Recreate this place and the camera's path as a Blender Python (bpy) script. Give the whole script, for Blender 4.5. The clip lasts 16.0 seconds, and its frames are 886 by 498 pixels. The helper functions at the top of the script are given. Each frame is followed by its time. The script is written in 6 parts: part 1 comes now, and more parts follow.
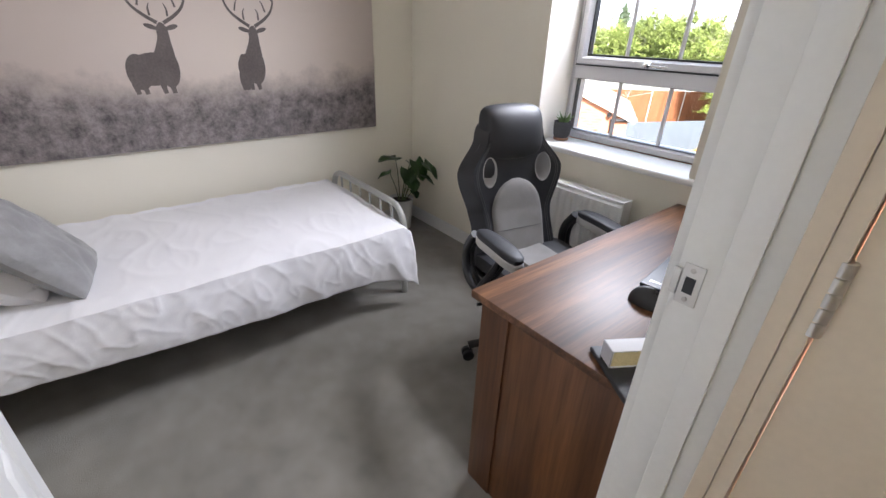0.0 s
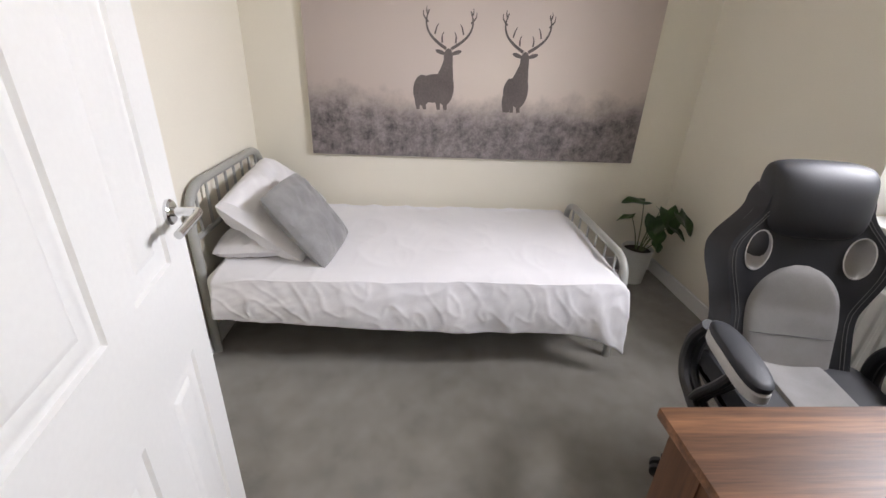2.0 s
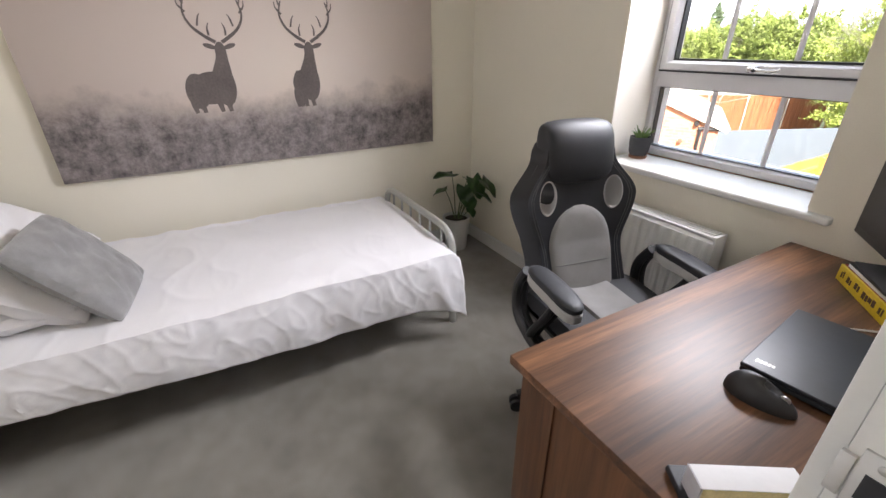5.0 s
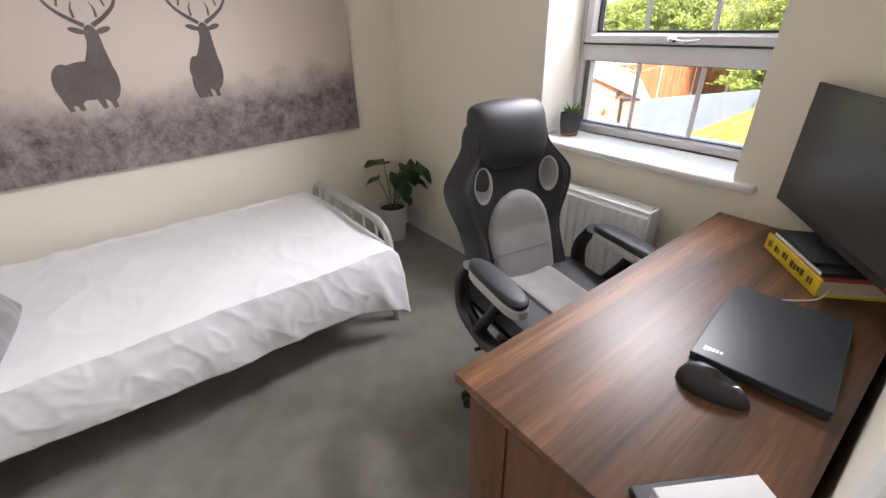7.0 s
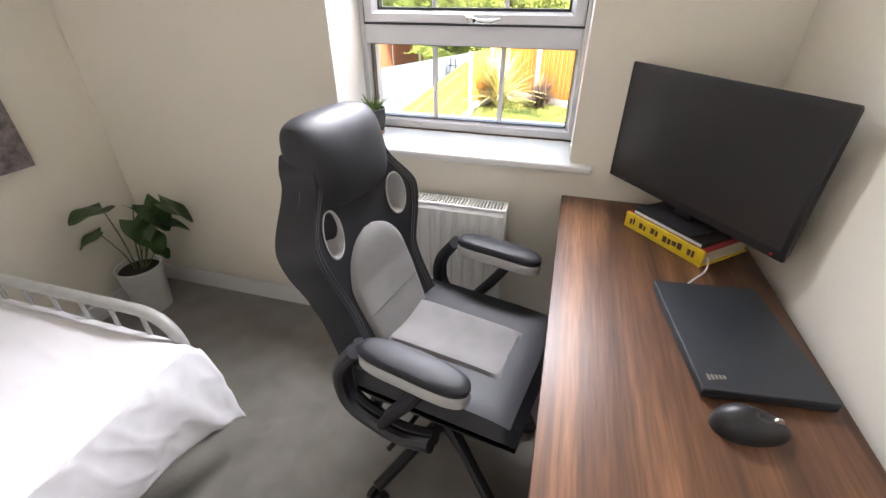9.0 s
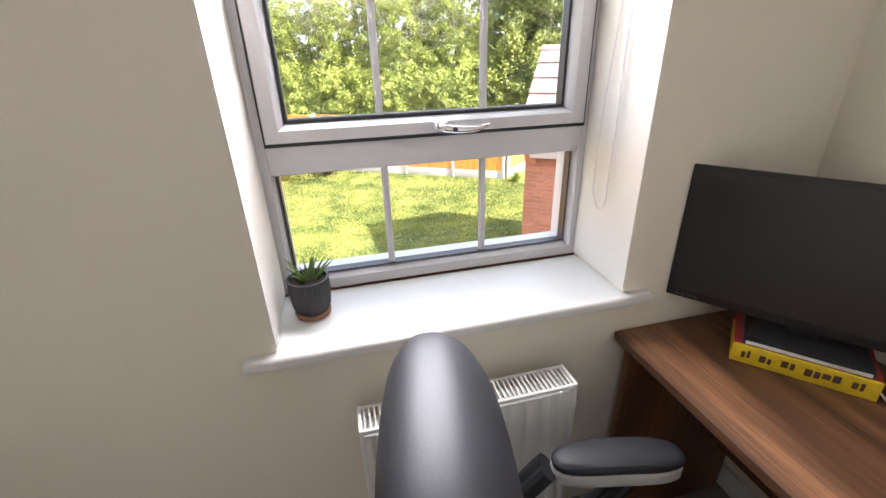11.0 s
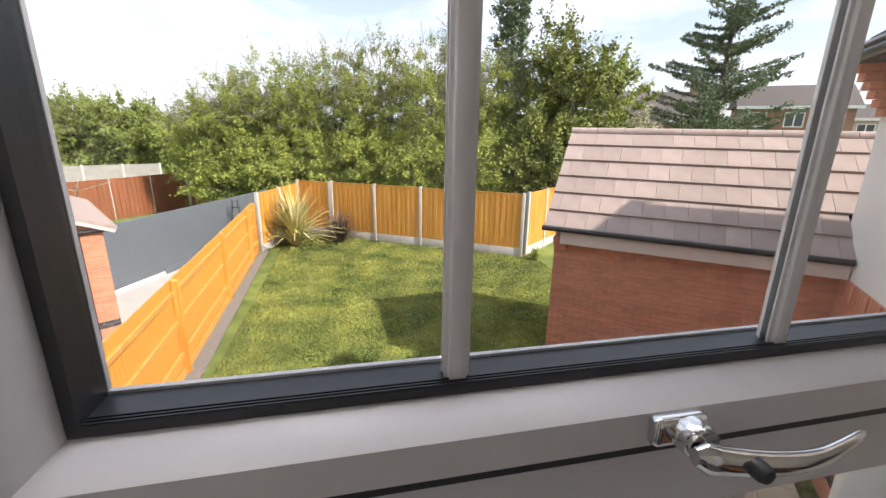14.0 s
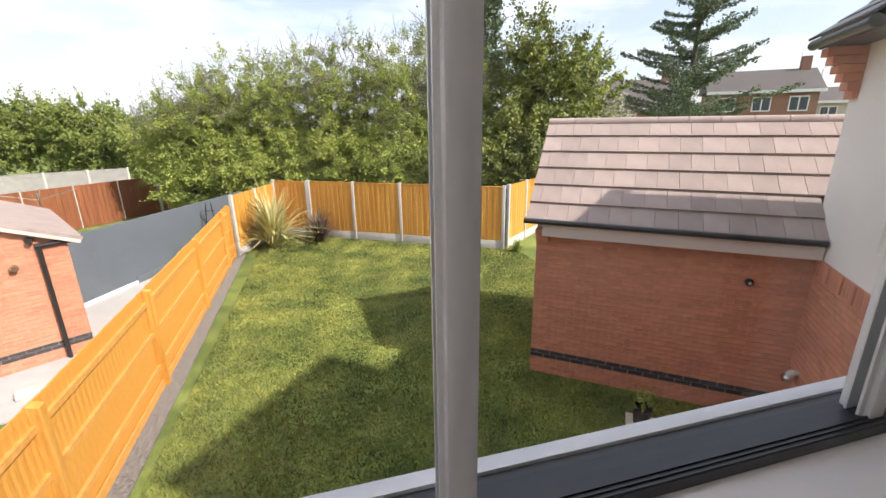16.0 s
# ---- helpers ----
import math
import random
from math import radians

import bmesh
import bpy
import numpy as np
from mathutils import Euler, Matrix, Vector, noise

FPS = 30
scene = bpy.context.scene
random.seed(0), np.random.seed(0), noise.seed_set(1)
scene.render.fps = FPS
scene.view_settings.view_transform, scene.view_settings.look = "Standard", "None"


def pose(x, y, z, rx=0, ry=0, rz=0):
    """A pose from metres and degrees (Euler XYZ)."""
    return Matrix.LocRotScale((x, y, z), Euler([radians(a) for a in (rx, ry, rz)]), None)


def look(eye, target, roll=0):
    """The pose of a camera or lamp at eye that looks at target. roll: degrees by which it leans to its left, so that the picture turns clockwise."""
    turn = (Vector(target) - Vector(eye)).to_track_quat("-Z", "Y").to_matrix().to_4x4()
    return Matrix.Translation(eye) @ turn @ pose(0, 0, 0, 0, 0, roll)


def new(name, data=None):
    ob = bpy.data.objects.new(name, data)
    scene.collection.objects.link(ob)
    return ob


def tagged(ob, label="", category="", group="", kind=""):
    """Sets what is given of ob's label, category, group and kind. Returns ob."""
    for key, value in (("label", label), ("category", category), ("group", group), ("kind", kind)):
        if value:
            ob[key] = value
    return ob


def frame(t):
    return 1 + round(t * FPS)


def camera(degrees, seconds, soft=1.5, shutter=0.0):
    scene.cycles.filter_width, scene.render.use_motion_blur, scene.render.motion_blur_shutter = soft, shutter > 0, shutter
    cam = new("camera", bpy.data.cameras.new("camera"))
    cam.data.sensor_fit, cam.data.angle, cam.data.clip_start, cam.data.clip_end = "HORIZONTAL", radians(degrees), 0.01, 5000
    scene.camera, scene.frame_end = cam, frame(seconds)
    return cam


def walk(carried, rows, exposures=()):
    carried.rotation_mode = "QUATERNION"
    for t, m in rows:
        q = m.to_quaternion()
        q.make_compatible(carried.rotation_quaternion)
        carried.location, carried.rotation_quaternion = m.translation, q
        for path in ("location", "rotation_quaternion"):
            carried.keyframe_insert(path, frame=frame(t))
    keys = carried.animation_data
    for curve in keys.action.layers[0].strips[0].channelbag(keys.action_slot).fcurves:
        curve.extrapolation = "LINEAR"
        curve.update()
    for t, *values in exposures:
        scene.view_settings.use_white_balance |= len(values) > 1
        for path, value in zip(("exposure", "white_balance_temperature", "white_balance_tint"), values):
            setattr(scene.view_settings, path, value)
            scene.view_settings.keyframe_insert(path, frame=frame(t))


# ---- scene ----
cam = camera(92.8, 16.0)
PATH = [
    (0, (2.77, 1.094, 1.373), (1.385, 2.219, 0.47), 2.0),
    (0.5, (2.686, 1.228, 1.339), (1.032, 1.916, 0.449), 3.4),
    (1, (2.652, 1.281, 1.359), (0.901, 1.601, 0.447), 4.5),
    (1.5, (2.648, 1.292, 1.364), (0.858, 1.437, 0.485), 3.7),
    (2, (2.653, 1.301, 1.364), (0.843, 1.424, 0.521), 2.7),
    (2.5, (2.659, 1.308, 1.387), (0.801, 1.432, 0.658), 2.1),
    (3, (2.665, 1.318, 1.425), (0.77, 1.454, 0.8), 1.6),
    (3.5, (2.669, 1.324, 1.428), (0.774, 1.506, 0.813), 1.2),
    (4, (2.664, 1.329, 1.406), (0.809, 1.627, 0.722), 0.8),
    (4.5, (2.647, 1.33, 1.381), (0.909, 1.896, 0.57), 0.3),
    (5, (2.628, 1.297, 1.368), (1.053, 2.168, 0.497), -0.3),
    (7.5, (2.458, 1.421, 1.368), (1.19, 2.597, 0.363), -2.3),
    (8, (2.324, 1.443, 1.371), (1.352, 2.817, 0.292), -2.9),
    (10.5, (1.544, 1.989, 1.386), (1.717, 3.764, 0.481), 0.4),
    (11, (1.391, 2.197, 1.436), (1.826, 3.960, 0.598), -1.7),
    (11.5, (1.33, 2.421, 1.441), (1.891, 4.177, 0.665), -0.8),
    (12, (1.318, 2.622, 1.449), (1.957, 4.36, 0.694), -0.3),
    (12.5, (1.316, 2.773, 1.462), (2.087, 4.492, 0.791), -0.1),
    (13, (1.378, 2.893, 1.461), (2.021, 4.695, 0.879), -0.3),
    (13.5, (1.414, 2.974, 1.465), (1.874, 4.843, 0.921), 0.3),
    (14, (1.442, 3.025, 1.466), (1.863, 4.903, 0.921), 1.0),
    (14.5, (1.448, 3.076, 1.467), (1.889, 4.943, 0.901), 1.3),
    (15, (1.458, 3.097, 1.469), (1.92, 4.959, 0.903), 0.5),
    (15.5, (1.459, 3.113, 1.483), (1.94, 4.969, 0.913), -0.2),
    (16, (1.462, 3.123, 1.481), (1.964, 4.973, 0.91), -0.7),
]
walk(cam, [(t, look(eye, target, roll)) for t, eye, target, roll in PATH],
     exposures=[(0, 2.32, 6200, 19), (0.8, 2.35, 6500, 19), (5, 2.37, 6550, 19), (8, 2.56, 6550, 19), (10.5, 2.95, 6350, 20), (11, 2.35, 6550, 20), (11.5, 1.97, 6600, 20), (12, 1.45, 6650, 20), (12.5, 1.15, 6800, 20), (13, 1.02, 6850, 20), (13.5, 0.92, 6850, 20), (14, 0.78, 6780, 20), (16, 0.70, 6720, 20)])

# world, sun, large lights
SUN_AZ = Vector((-0.772, 0.636, 0.0)).normalized()      # the way the sunlight travels over the ground
SUN_EL = radians(43)
world = bpy.data.worlds.new("sky")
world.use_nodes = True
scene.world = world
wn, wl = world.node_tree.nodes, world.node_tree.links
sky = wn.new("ShaderNodeTexSky")
sky.sky_type, sky.sun_disc = "NISHITA", False
sky.sun_elevation = SUN_EL
sky.sun_rotation = math.atan2(-SUN_AZ.x, -SUN_AZ.y)
sky.dust_density = 2.0
wtc = wn.new("ShaderNodeTexCoord")
wmap = wn.new("ShaderNodeMapping")
wmap.inputs["Scale"].default_value = (1.2, 1.2, 5.0)
cloud = wn.new("ShaderNodeTexNoise")
cloud.inputs["Scale"].default_value, cloud.inputs["Detail"].default_value, cloud.inputs["Roughness"].default_value = 2.2, 7.0, 0.58
cramp = wn.new("ShaderNodeValToRGB")
cramp.color_ramp.elements[0].position, cramp.color_ramp.elements[1].position = 0.40, 0.62
cramp.color_ramp.elements[0].color, cramp.color_ramp.elements[1].color = (0.30, 0.30, 0.30, 1), (0.95, 0.95, 0.95, 1)
cmix = wn.new("ShaderNodeMixRGB")
cmix.inputs["Color2"].default_value = (5.6, 6.1, 6.7, 1)
wl.new(wtc.outputs["Generated"], wmap.inputs["Vector"])
wl.new(wmap.outputs["Vector"], cloud.inputs["Vector"])
wl.new(cloud.outputs["Fac"], cramp.inputs["Fac"])
wl.new(cramp.outputs["Color"], cmix.inputs["Fac"])
wl.new(sky.outputs["Color"], cmix.inputs["Color1"])
wl.new(cmix.outputs["Color"], wn["Background"].inputs["Color"])
wn["Background"].inputs["Strength"].default_value = 0.15

sun = new("sun", bpy.data.lights.new("sun", "SUN"))
sun.data.energy, sun.data.angle, sun.data.color = 4.9, radians(1.2), (1.0, 0.95, 0.86)
sun.matrix_world = look((0, 0, 30), Vector((0, 0, 30)) + SUN_AZ * math.cos(SUN_EL) - Vector((0, 0, math.sin(SUN_EL))))


def area_lamp(name, m, w, h, watts, colour, spread=180):
    lamp = new(name, bpy.data.lights.new(name, "AREA"))
    lamp.data.shape, lamp.data.size, lamp.data.size_y = "RECTANGLE", w, h
    lamp.data.energy, lamp.data.color = watts, colour
    lamp.data.spread = radians(spread)
    lamp.matrix_world = m
    return lamp


# added area lamps: sky stand-in at bedroom window head, unseen fill on the landing
area_lamp("window_daylight", look((1.64, 3.345, 1.93), (1.20, 1.1, 1.10)), 0.72, 0.30, 8.3, (0.93, 0.97, 1.0), 124)
area_lamp("landing_daylight", look((4.28, 0.95, 1.55), (2.6, 1.15, 1.2)), 0.55, 0.55, 0.18, (1.0, 0.97, 0.92))

G = -2.75        # garden level below the bedroom floor


# ---- materials ----
def mat(name, col, rough=0.6, metal=0.0, var=0.12, scale=3.0, fine=60.0, bump=0.08, dist=0.004, spec=0.5, stretch=(1, 1, 1), per=0.0, tint=None, sheen=0.0):
    """A surface of one base colour with broad and fine variation and fine relief. per: variation from piece to piece."""
    m = bpy.data.materials.new(name)
    m.use_nodes = True
    n, l = m.node_tree.nodes, m.node_tree.links
    b = n["Principled BSDF"]
    b.inputs["Roughness"].default_value, b.inputs["Metallic"].default_value = rough, metal
    b.inputs["Specular IOR Level"].default_value = spec
    if sheen:
        b.inputs["Sheen Weight"].default_value = sheen
    tc, mp = n.new("ShaderNodeTexCoord"), n.new("ShaderNodeMapping")
    mp.inputs["Scale"].default_value = stretch
    l.new(tc.outputs["Object"], mp.inputs["Vector"])
    n1, n2 = n.new("ShaderNodeTexNoise"), n.new("ShaderNodeTexNoise")
    n1.inputs["Scale"].default_value, n1.inputs["Detail"].default_value = scale, 5
    n2.inputs["Scale"].default_value, n2.inputs["Detail"].default_value = fine, 4
    for q in (n1, n2):
        l.new(mp.outputs["Vector"], q.inputs["Vector"])
    r = n.new("ShaderNodeValToRGB")
    r.color_ramp.elements[0].position, r.color_ramp.elements[1].position = 0.3, 0.7
    lo = [max(0, c * (1 - var)) for c in col]
    hi = tint if tint else [min(1, c * (1 + var)) for c in col]
    r.color_ramp.elements[0].color, r.color_ramp.elements[1].color = (*lo, 1), (*hi, 1)
    l.new(n1.outputs["Fac"], r.inputs["Fac"])
    mul = n.new("ShaderNodeMixRGB")
    mul.blend_type = "MULTIPLY"
    mul.inputs["Fac"].default_value = 1.0
    f = n.new("ShaderNodeMapRange")
    f.inputs["From Min"].default_value, f.inputs["From Max"].default_value = 0.3, 0.7
    f.inputs["To Min"].default_value, f.inputs["To Max"].default_value = 1 - var * 0.9, 1 + var * 0.5
    l.new(n2.outputs["Fac"], f.inputs["Value"])
    l.new(r.outputs["Color"], mul.inputs["Color1"])
    l.new(f.outputs["Result"], mul.inputs["Color2"])
    out = mul.outputs["Color"]
    if per:
        oi, ge = n.new("ShaderNodeObjectInfo"), n.new("ShaderNodeNewGeometry")
        ad = n.new("ShaderNodeMath")
        ad.operation = "ADD"
        fr = n.new("ShaderNodeMath")
        fr.operation = "FRACT"
        l.new(oi.outputs["Random"], ad.inputs[0])
        l.new(ge.outputs["Random Per Island"], ad.inputs[1])
        l.new(ad.outputs[0], fr.inputs[0])
        hs = n.new("ShaderNodeMapRange")
        hs.inputs["To Min"].default_value, hs.inputs["To Max"].default_value = 1 - per, 1 + per
        l.new(fr.outputs[0], hs.inputs["Value"])
        m2 = n.new("ShaderNodeMixRGB")
        m2.blend_type = "MULTIPLY"
        m2.inputs["Fac"].default_value = 1.0
        l.new(out, m2.inputs["Color1"])
        l.new(hs.outputs["Result"], m2.inputs["Color2"])
        out = m2.outputs["Color"]
    l.new(out, b.inputs["Base Color"])
    if bump:
        bp = n.new("ShaderNodeBump")
        bp.inputs["Strength"].default_value, bp.inputs["Distance"].default_value = bump, dist
        l.new(n2.outputs["Fac"], bp.inputs["Height"])
        l.new(bp.outputs["Normal"], b.inputs["Normal"])
    return m


def wood(name, dark, light, axis, rough=0.35, ring=7.0, coat=0.0):
    """Wood with long grain along one axis."""
    m = mat(name, dark, rough)
    n, l = m.node_tree.nodes, m.node_tree.links
    b = n["Principled BSDF"]
    tc, mp = n.new("ShaderNodeTexCoord"), n.new("ShaderNodeMapping")
    s = [1.0, 1.0, 1.0]
    s["xyz".index(axis)] = 0.05
    mp.inputs["Scale"].default_value = s
    l.new(tc.outputs["Object"], mp.inputs["Vector"])
    a, c = n.new("ShaderNodeTexNoise"), n.new("ShaderNodeTexNoise")
    a.inputs["Scale"].default_value, a.inputs["Detail"].default_value, a.inputs["Distortion"].default_value = ring, 3, 0.6
    c.inputs["Scale"].default_value, c.inputs["Detail"].default_value = ring * 14, 5
    for q in (a, c):
        l.new(mp.outputs["Vector"], q.inputs["Vector"])
    r = n.new("ShaderNodeValToRGB")
    e = r.color_ramp.elements
    e[0].position, e[0].color = 0.32, (*dark, 1)
    e[1].position, e[1].color = 0.68, (*light, 1)
    k = e.new(0.5)
    k.color = (*[(p * 0.65 + q * 0.35) for p, q in zip(dark, light)], 1)
    l.new(a.outputs["Fac"], r.inputs["Fac"])
    f = n.new("ShaderNodeMapRange")
    f.inputs["From Min"].default_value, f.inputs["From Max"].default_value = 0.3, 0.7
    f.inputs["To Min"].default_value, f.inputs["To Max"].default_value = 0.62, 1.15
    l.new(c.outputs["Fac"], f.inputs["Value"])
    mul = n.new("ShaderNodeMixRGB")
    mul.blend_type, mul.inputs["Fac"].default_value = "MULTIPLY", 1.0
    l.new(r.outputs["Color"], mul.inputs["Color1"])
    l.new(f.outputs["Result"], mul.inputs["Color2"])
    l.new(mul.outputs["Color"], b.inputs["Base Color"])
    bp = n.new("ShaderNodeBump")
    bp.inputs["Strength"].default_value, bp.inputs["Distance"].default_value = 0.12, 0.002
    l.new(c.outputs["Fac"], bp.inputs["Height"])
    l.new(bp.outputs["Normal"], b.inputs["Normal"])
    if coat:
        b.inputs["Coat Weight"].default_value, b.inputs["Coat Roughness"].default_value = coat, 0.25
    return m


def glass_mat():
    m = bpy.data.materials.new("window_glass")
    m.use_nodes = True
    n, l = m.node_tree.nodes, m.node_tree.links
    n.remove(n["Principled BSDF"])
    t, g, x, f = n.new("ShaderNodeBsdfTransparent"), n.new("ShaderNodeBsdfGlossy"), n.new("ShaderNodeMixShader"), n.new("ShaderNodeLayerWeight")
    t.inputs["Color"].default_value = (0.95, 0.97, 0.96, 1)
    g.inputs["Roughness"].default_value = 0.02
    pw, ma = n.new("ShaderNodeMath"), n.new("ShaderNodeMath")
    pw.operation, pw.inputs[1].default_value = "POWER", 5.0
    ma.operation, ma.inputs[1].default_value, ma.inputs[2].default_value = "MULTIPLY_ADD", 0.6, 0.022
    l.new(f.outputs["Facing"], pw.inputs[0])
    l.new(pw.outputs[0], ma.inputs[0])
    l.new(ma.outputs[0], x.inputs["Fac"])
    l.new(t.outputs["BSDF"], x.inputs[1])
    l.new(g.outputs["BSDF"], x.inputs[2])
    l.new(x.outputs["Shader"], n["Material Output"].inputs["Surface"])
    return m


M_WALL = mat("cream_wall_paint", (0.82, 0.775, 0.665), 0.75, var=0.025, scale=1.3, fine=220, bump=0.05, dist=0.001)
M_CEIL = mat("white_ceiling_paint", (0.82, 0.81, 0.78), 0.8, var=0.02, bump=0.03, dist=0.001)
M_GLOSS = mat("white_satin_paint", (0.80, 0.80, 0.78), 0.35, var=0.02, scale=2, fine=90, bump=0.03, dist=0.001)
M_CREAM = mat("cream_door_tone", (0.70, 0.60, 0.47), 0.4, var=0.03, scale=2, fine=90, bump=0.03, dist=0.001)
M_REVEAL = mat("white_reveal_paint", (0.80, 0.76, 0.69), 0.7, var=0.025, scale=2.2, fine=120, bump=0.06, dist=0.001)
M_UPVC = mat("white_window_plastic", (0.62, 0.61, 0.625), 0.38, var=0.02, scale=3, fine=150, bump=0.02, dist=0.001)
M_GASKET = mat("black_window_gasket", (0.02, 0.022, 0.027), 0.42, var=0.2)
M_GLASS = glass_mat()
M_CARPET = mat("taupe_carpet", (0.25, 0.232, 0.203), 0.97, var=0.17, scale=7.5, fine=330, bump=0.65, dist=0.008, spec=0.1, sheen=0.3)
M_CHROME = mat("chrome", (0.72, 0.72, 0.72), 0.12, 1.0, var=0.03, bump=0.0)
M_STEEL = mat("satin_steel", (0.55, 0.53, 0.50), 0.33, 1.0, var=0.08)
M_DESK = wood("walnut_laminate", (0.055, 0.022, 0.010), (0.285, 0.130, 0.060), "y", 0.44, 13.0)
M_DESK_V = wood("walnut_laminate_upright", (0.090, 0.035, 0.014), (0.25, 0.105, 0.042), "z", 0.38, 7.0)
M_BED = mat("grey_painted_tube", (0.36, 0.36, 0.335), 0.35, 0.0, var=0.05, bump=0.02)
M_SHEET = mat("white_cotton", (0.78, 0.77, 0.79), 0.85, var=0.03, scale=4, fine=400, bump=0.12, dist=0.001, sheen=0.2)
M_MATTRESS = mat("mattress_ticking", (0.66, 0.65, 0.62), 0.9, var=0.05)
M_CUSHION = mat("grey_woven_cushion", (0.255, 0.25, 0.25), 0.95, var=0.16, scale=14, fine=420, bump=0.4, dist=0.002, sheen=0.3)
M_LEATHER = mat("black_faux_leather", (0.018, 0.019, 0.023), 0.54, var=0.15, scale=10, fine=260, bump=0.12, dist=0.0015)
M_GREYMESH = mat("grey_seat_fabric", (0.25, 0.24, 0.235), 0.85, var=0.10, scale=12, fine=480, bump=0.35, dist=0.0015)
M_TRIM = mat("light_grey_leather", (0.46, 0.45, 0.435), 0.45, var=0.05, fine=200)
M_BLKPLASTIC = mat("black_plastic", (0.018, 0.018, 0.02), 0.42, var=0.12, fine=200, bump=0.05)
M_THREAD = mat("grey_thread", (0.13, 0.13, 0.13), 0.8, var=0.05)
M_SCREEN = mat("dark_screen", (0.028, 0.026, 0.026), 0.34, var=0.05, bump=0.0)
M_LAPTOP = mat("dark_grey_lid", (0.022, 0.026, 0.032), 0.42, var=0.12, scale=8, bump=0.05, dist=0.001)
M_YELLOW = mat("yellow_book_cover", (0.74, 0.53, 0.02), 0.42, var=0.10, scale=25, fine=120)
M_PAGES = mat("cream_pages", (0.66, 0.58, 0.42), 0.85, var=0.12, scale=4, fine=90, stretch=(1, 1, 14))
M_TORN = mat("yellowed_page_edge", (0.72, 0.60, 0.32), 0.85, var=0.12, scale=30, fine=200)
M_LILAC = mat("lilac_grey_card", (0.50, 0.49, 0.52), 0.7, var=0.05)
M_PAPER = mat("white_paper", (0.78, 0.78, 0.80), 0.7, var=0.03)
M_RED = mat("dark_red_print", (0.35, 0.03, 0.03), 0.5, var=0.1)
M_BARS = mat("dark_lettering", (0.10, 0.05, 0.03), 0.6, var=0.1)
M_POTW = mat("white_ceramic", (0.62, 0.62, 0.60), 0.3, var=0.04)
M_POTD = mat("dark_ribbed_ceramic", (0.045, 0.045, 0.05), 0.55, var=0.15)
M_TERRA = mat("terracotta_saucer", (0.30, 0.15, 0.09), 0.8, var=0.15)
M_SOIL = mat("potting_soil", (0.035, 0.025, 0.018), 0.95, var=0.4, fine=120, bump=0.8, dist=0.01)
M_LEAFH = mat("glossy_house_leaf", (0.035, 0.085, 0.022), 0.32, var=0.3, scale=9, per=0.25)
M_STEM = mat("plant_stem", (0.10, 0.13, 0.05), 0.6, var=0.2)
M_SUCC = mat("succulent_leaf", (0.14, 0.24, 0.07), 0.5, var=0.2, per=0.2)
M_CORD = mat("white_cord", (0.70, 0.68, 0.66), 0.6, var=0.03)
M_LED = mat("red_indicator", (0.8, 0.02, 0.02), 0.4, var=0.02)
M_STRIKE = mat("satin_steel_plate", (0.66, 0.65, 0.63), 0.35, 0.6, var=0.06)
# outdoors
M_BRICK = mat("red_brick", (0.56, 0.235, 0.14), 0.9, var=0.16, scale=14, fine=130, bump=0.5, dist=0.004, per=0.13)
M_BRICKB = mat("blue_black_brick", (0.05, 0.05, 0.055), 0.6, var=0.2, scale=14, fine=130, bump=0.3, per=0.15)
M_MORTAR = mat("mortar", (0.50, 0.36, 0.285), 0.95, var=0.12, fine=160, bump=0.5)
M_RENDER = mat("cream_render", (0.72, 0.69, 0.64), 0.9, var=0.06, scale=1.5, fine=140, bump=0.4, dist=0.004)
M_TILE = mat("brown_concrete_tile", (0.34, 0.268, 0.24), 0.85, var=0.14, scale=5, fine=90, bump=0.4, dist=0.004, per=0.13)
M_FASCIA = mat("pale_fascia", (0.60, 0.52, 0.47), 0.5, var=0.05)
M_GUTTER = mat("black_gutter", (0.02, 0.02, 0.022), 0.4, var=0.1)
M_FENCE = wood("orange_stained_board", (0.54, 0.235, 0.03), (0.76, 0.39, 0.075), "z", 0.75, 12.0)
M_FENCE2 = wood("orange_stained_rail", (0.56, 0.26, 0.05), (0.74, 0.38, 0.10), "y", 0.75, 12.0)
M_FENCERED = wood("red_brown_fence", (0.22, 0.070, 0.026), (0.33, 0.115, 0.045), "z", 0.8, 8.0)
M_CONC = mat("concrete_post", (0.50, 0.48, 0.45), 0.9, var=0.12, scale=6, bump=0.4)
M_PALEFENCE = mat("weathered_pale_timber", (0.33, 0.32, 0.30), 0.9, var=0.18, scale=4)
M_GREYWALL = mat("slate_grey_fence_paint", (0.105, 0.125, 0.145), 0.8, var=0.08, scale=2)
M_PAVING = mat("grey_paving", (0.40, 0.40, 0.39), 0.85, var=0.1, scale=3)
M_SLAB = mat("buff_slab", (0.58, 0.51, 0.37), 0.85, var=0.12, scale=5, per=0.08)
M_GRAVEL = mat("dark_gravel", (0.25, 0.23, 0.21), 0.95, var=0.5, scale=25, fine=90, bump=1.0, dist=0.03)
M_LAWN = mat("lawn_earth", (0.12, 0.185, 0.032), 0.95, var=0.42, scale=1.6, fine=38, bump=0.8, dist=0.03, tint=(0.23, 0.275, 0.06))
M_GRASS = mat("grass_blade", (0.125, 0.205, 0.03), 0.8, var=0.55, scale=1.3, fine=11, bump=0, per=0.45, tint=(0.37, 0.375, 0.085))
M_LEAF1 = mat("spring_leaf", (0.19, 0.26, 0.04), 0.65, var=0.3, scale=0.9, fine=6, bump=0, per=0.45, tint=(0.37, 0.42, 0.08))
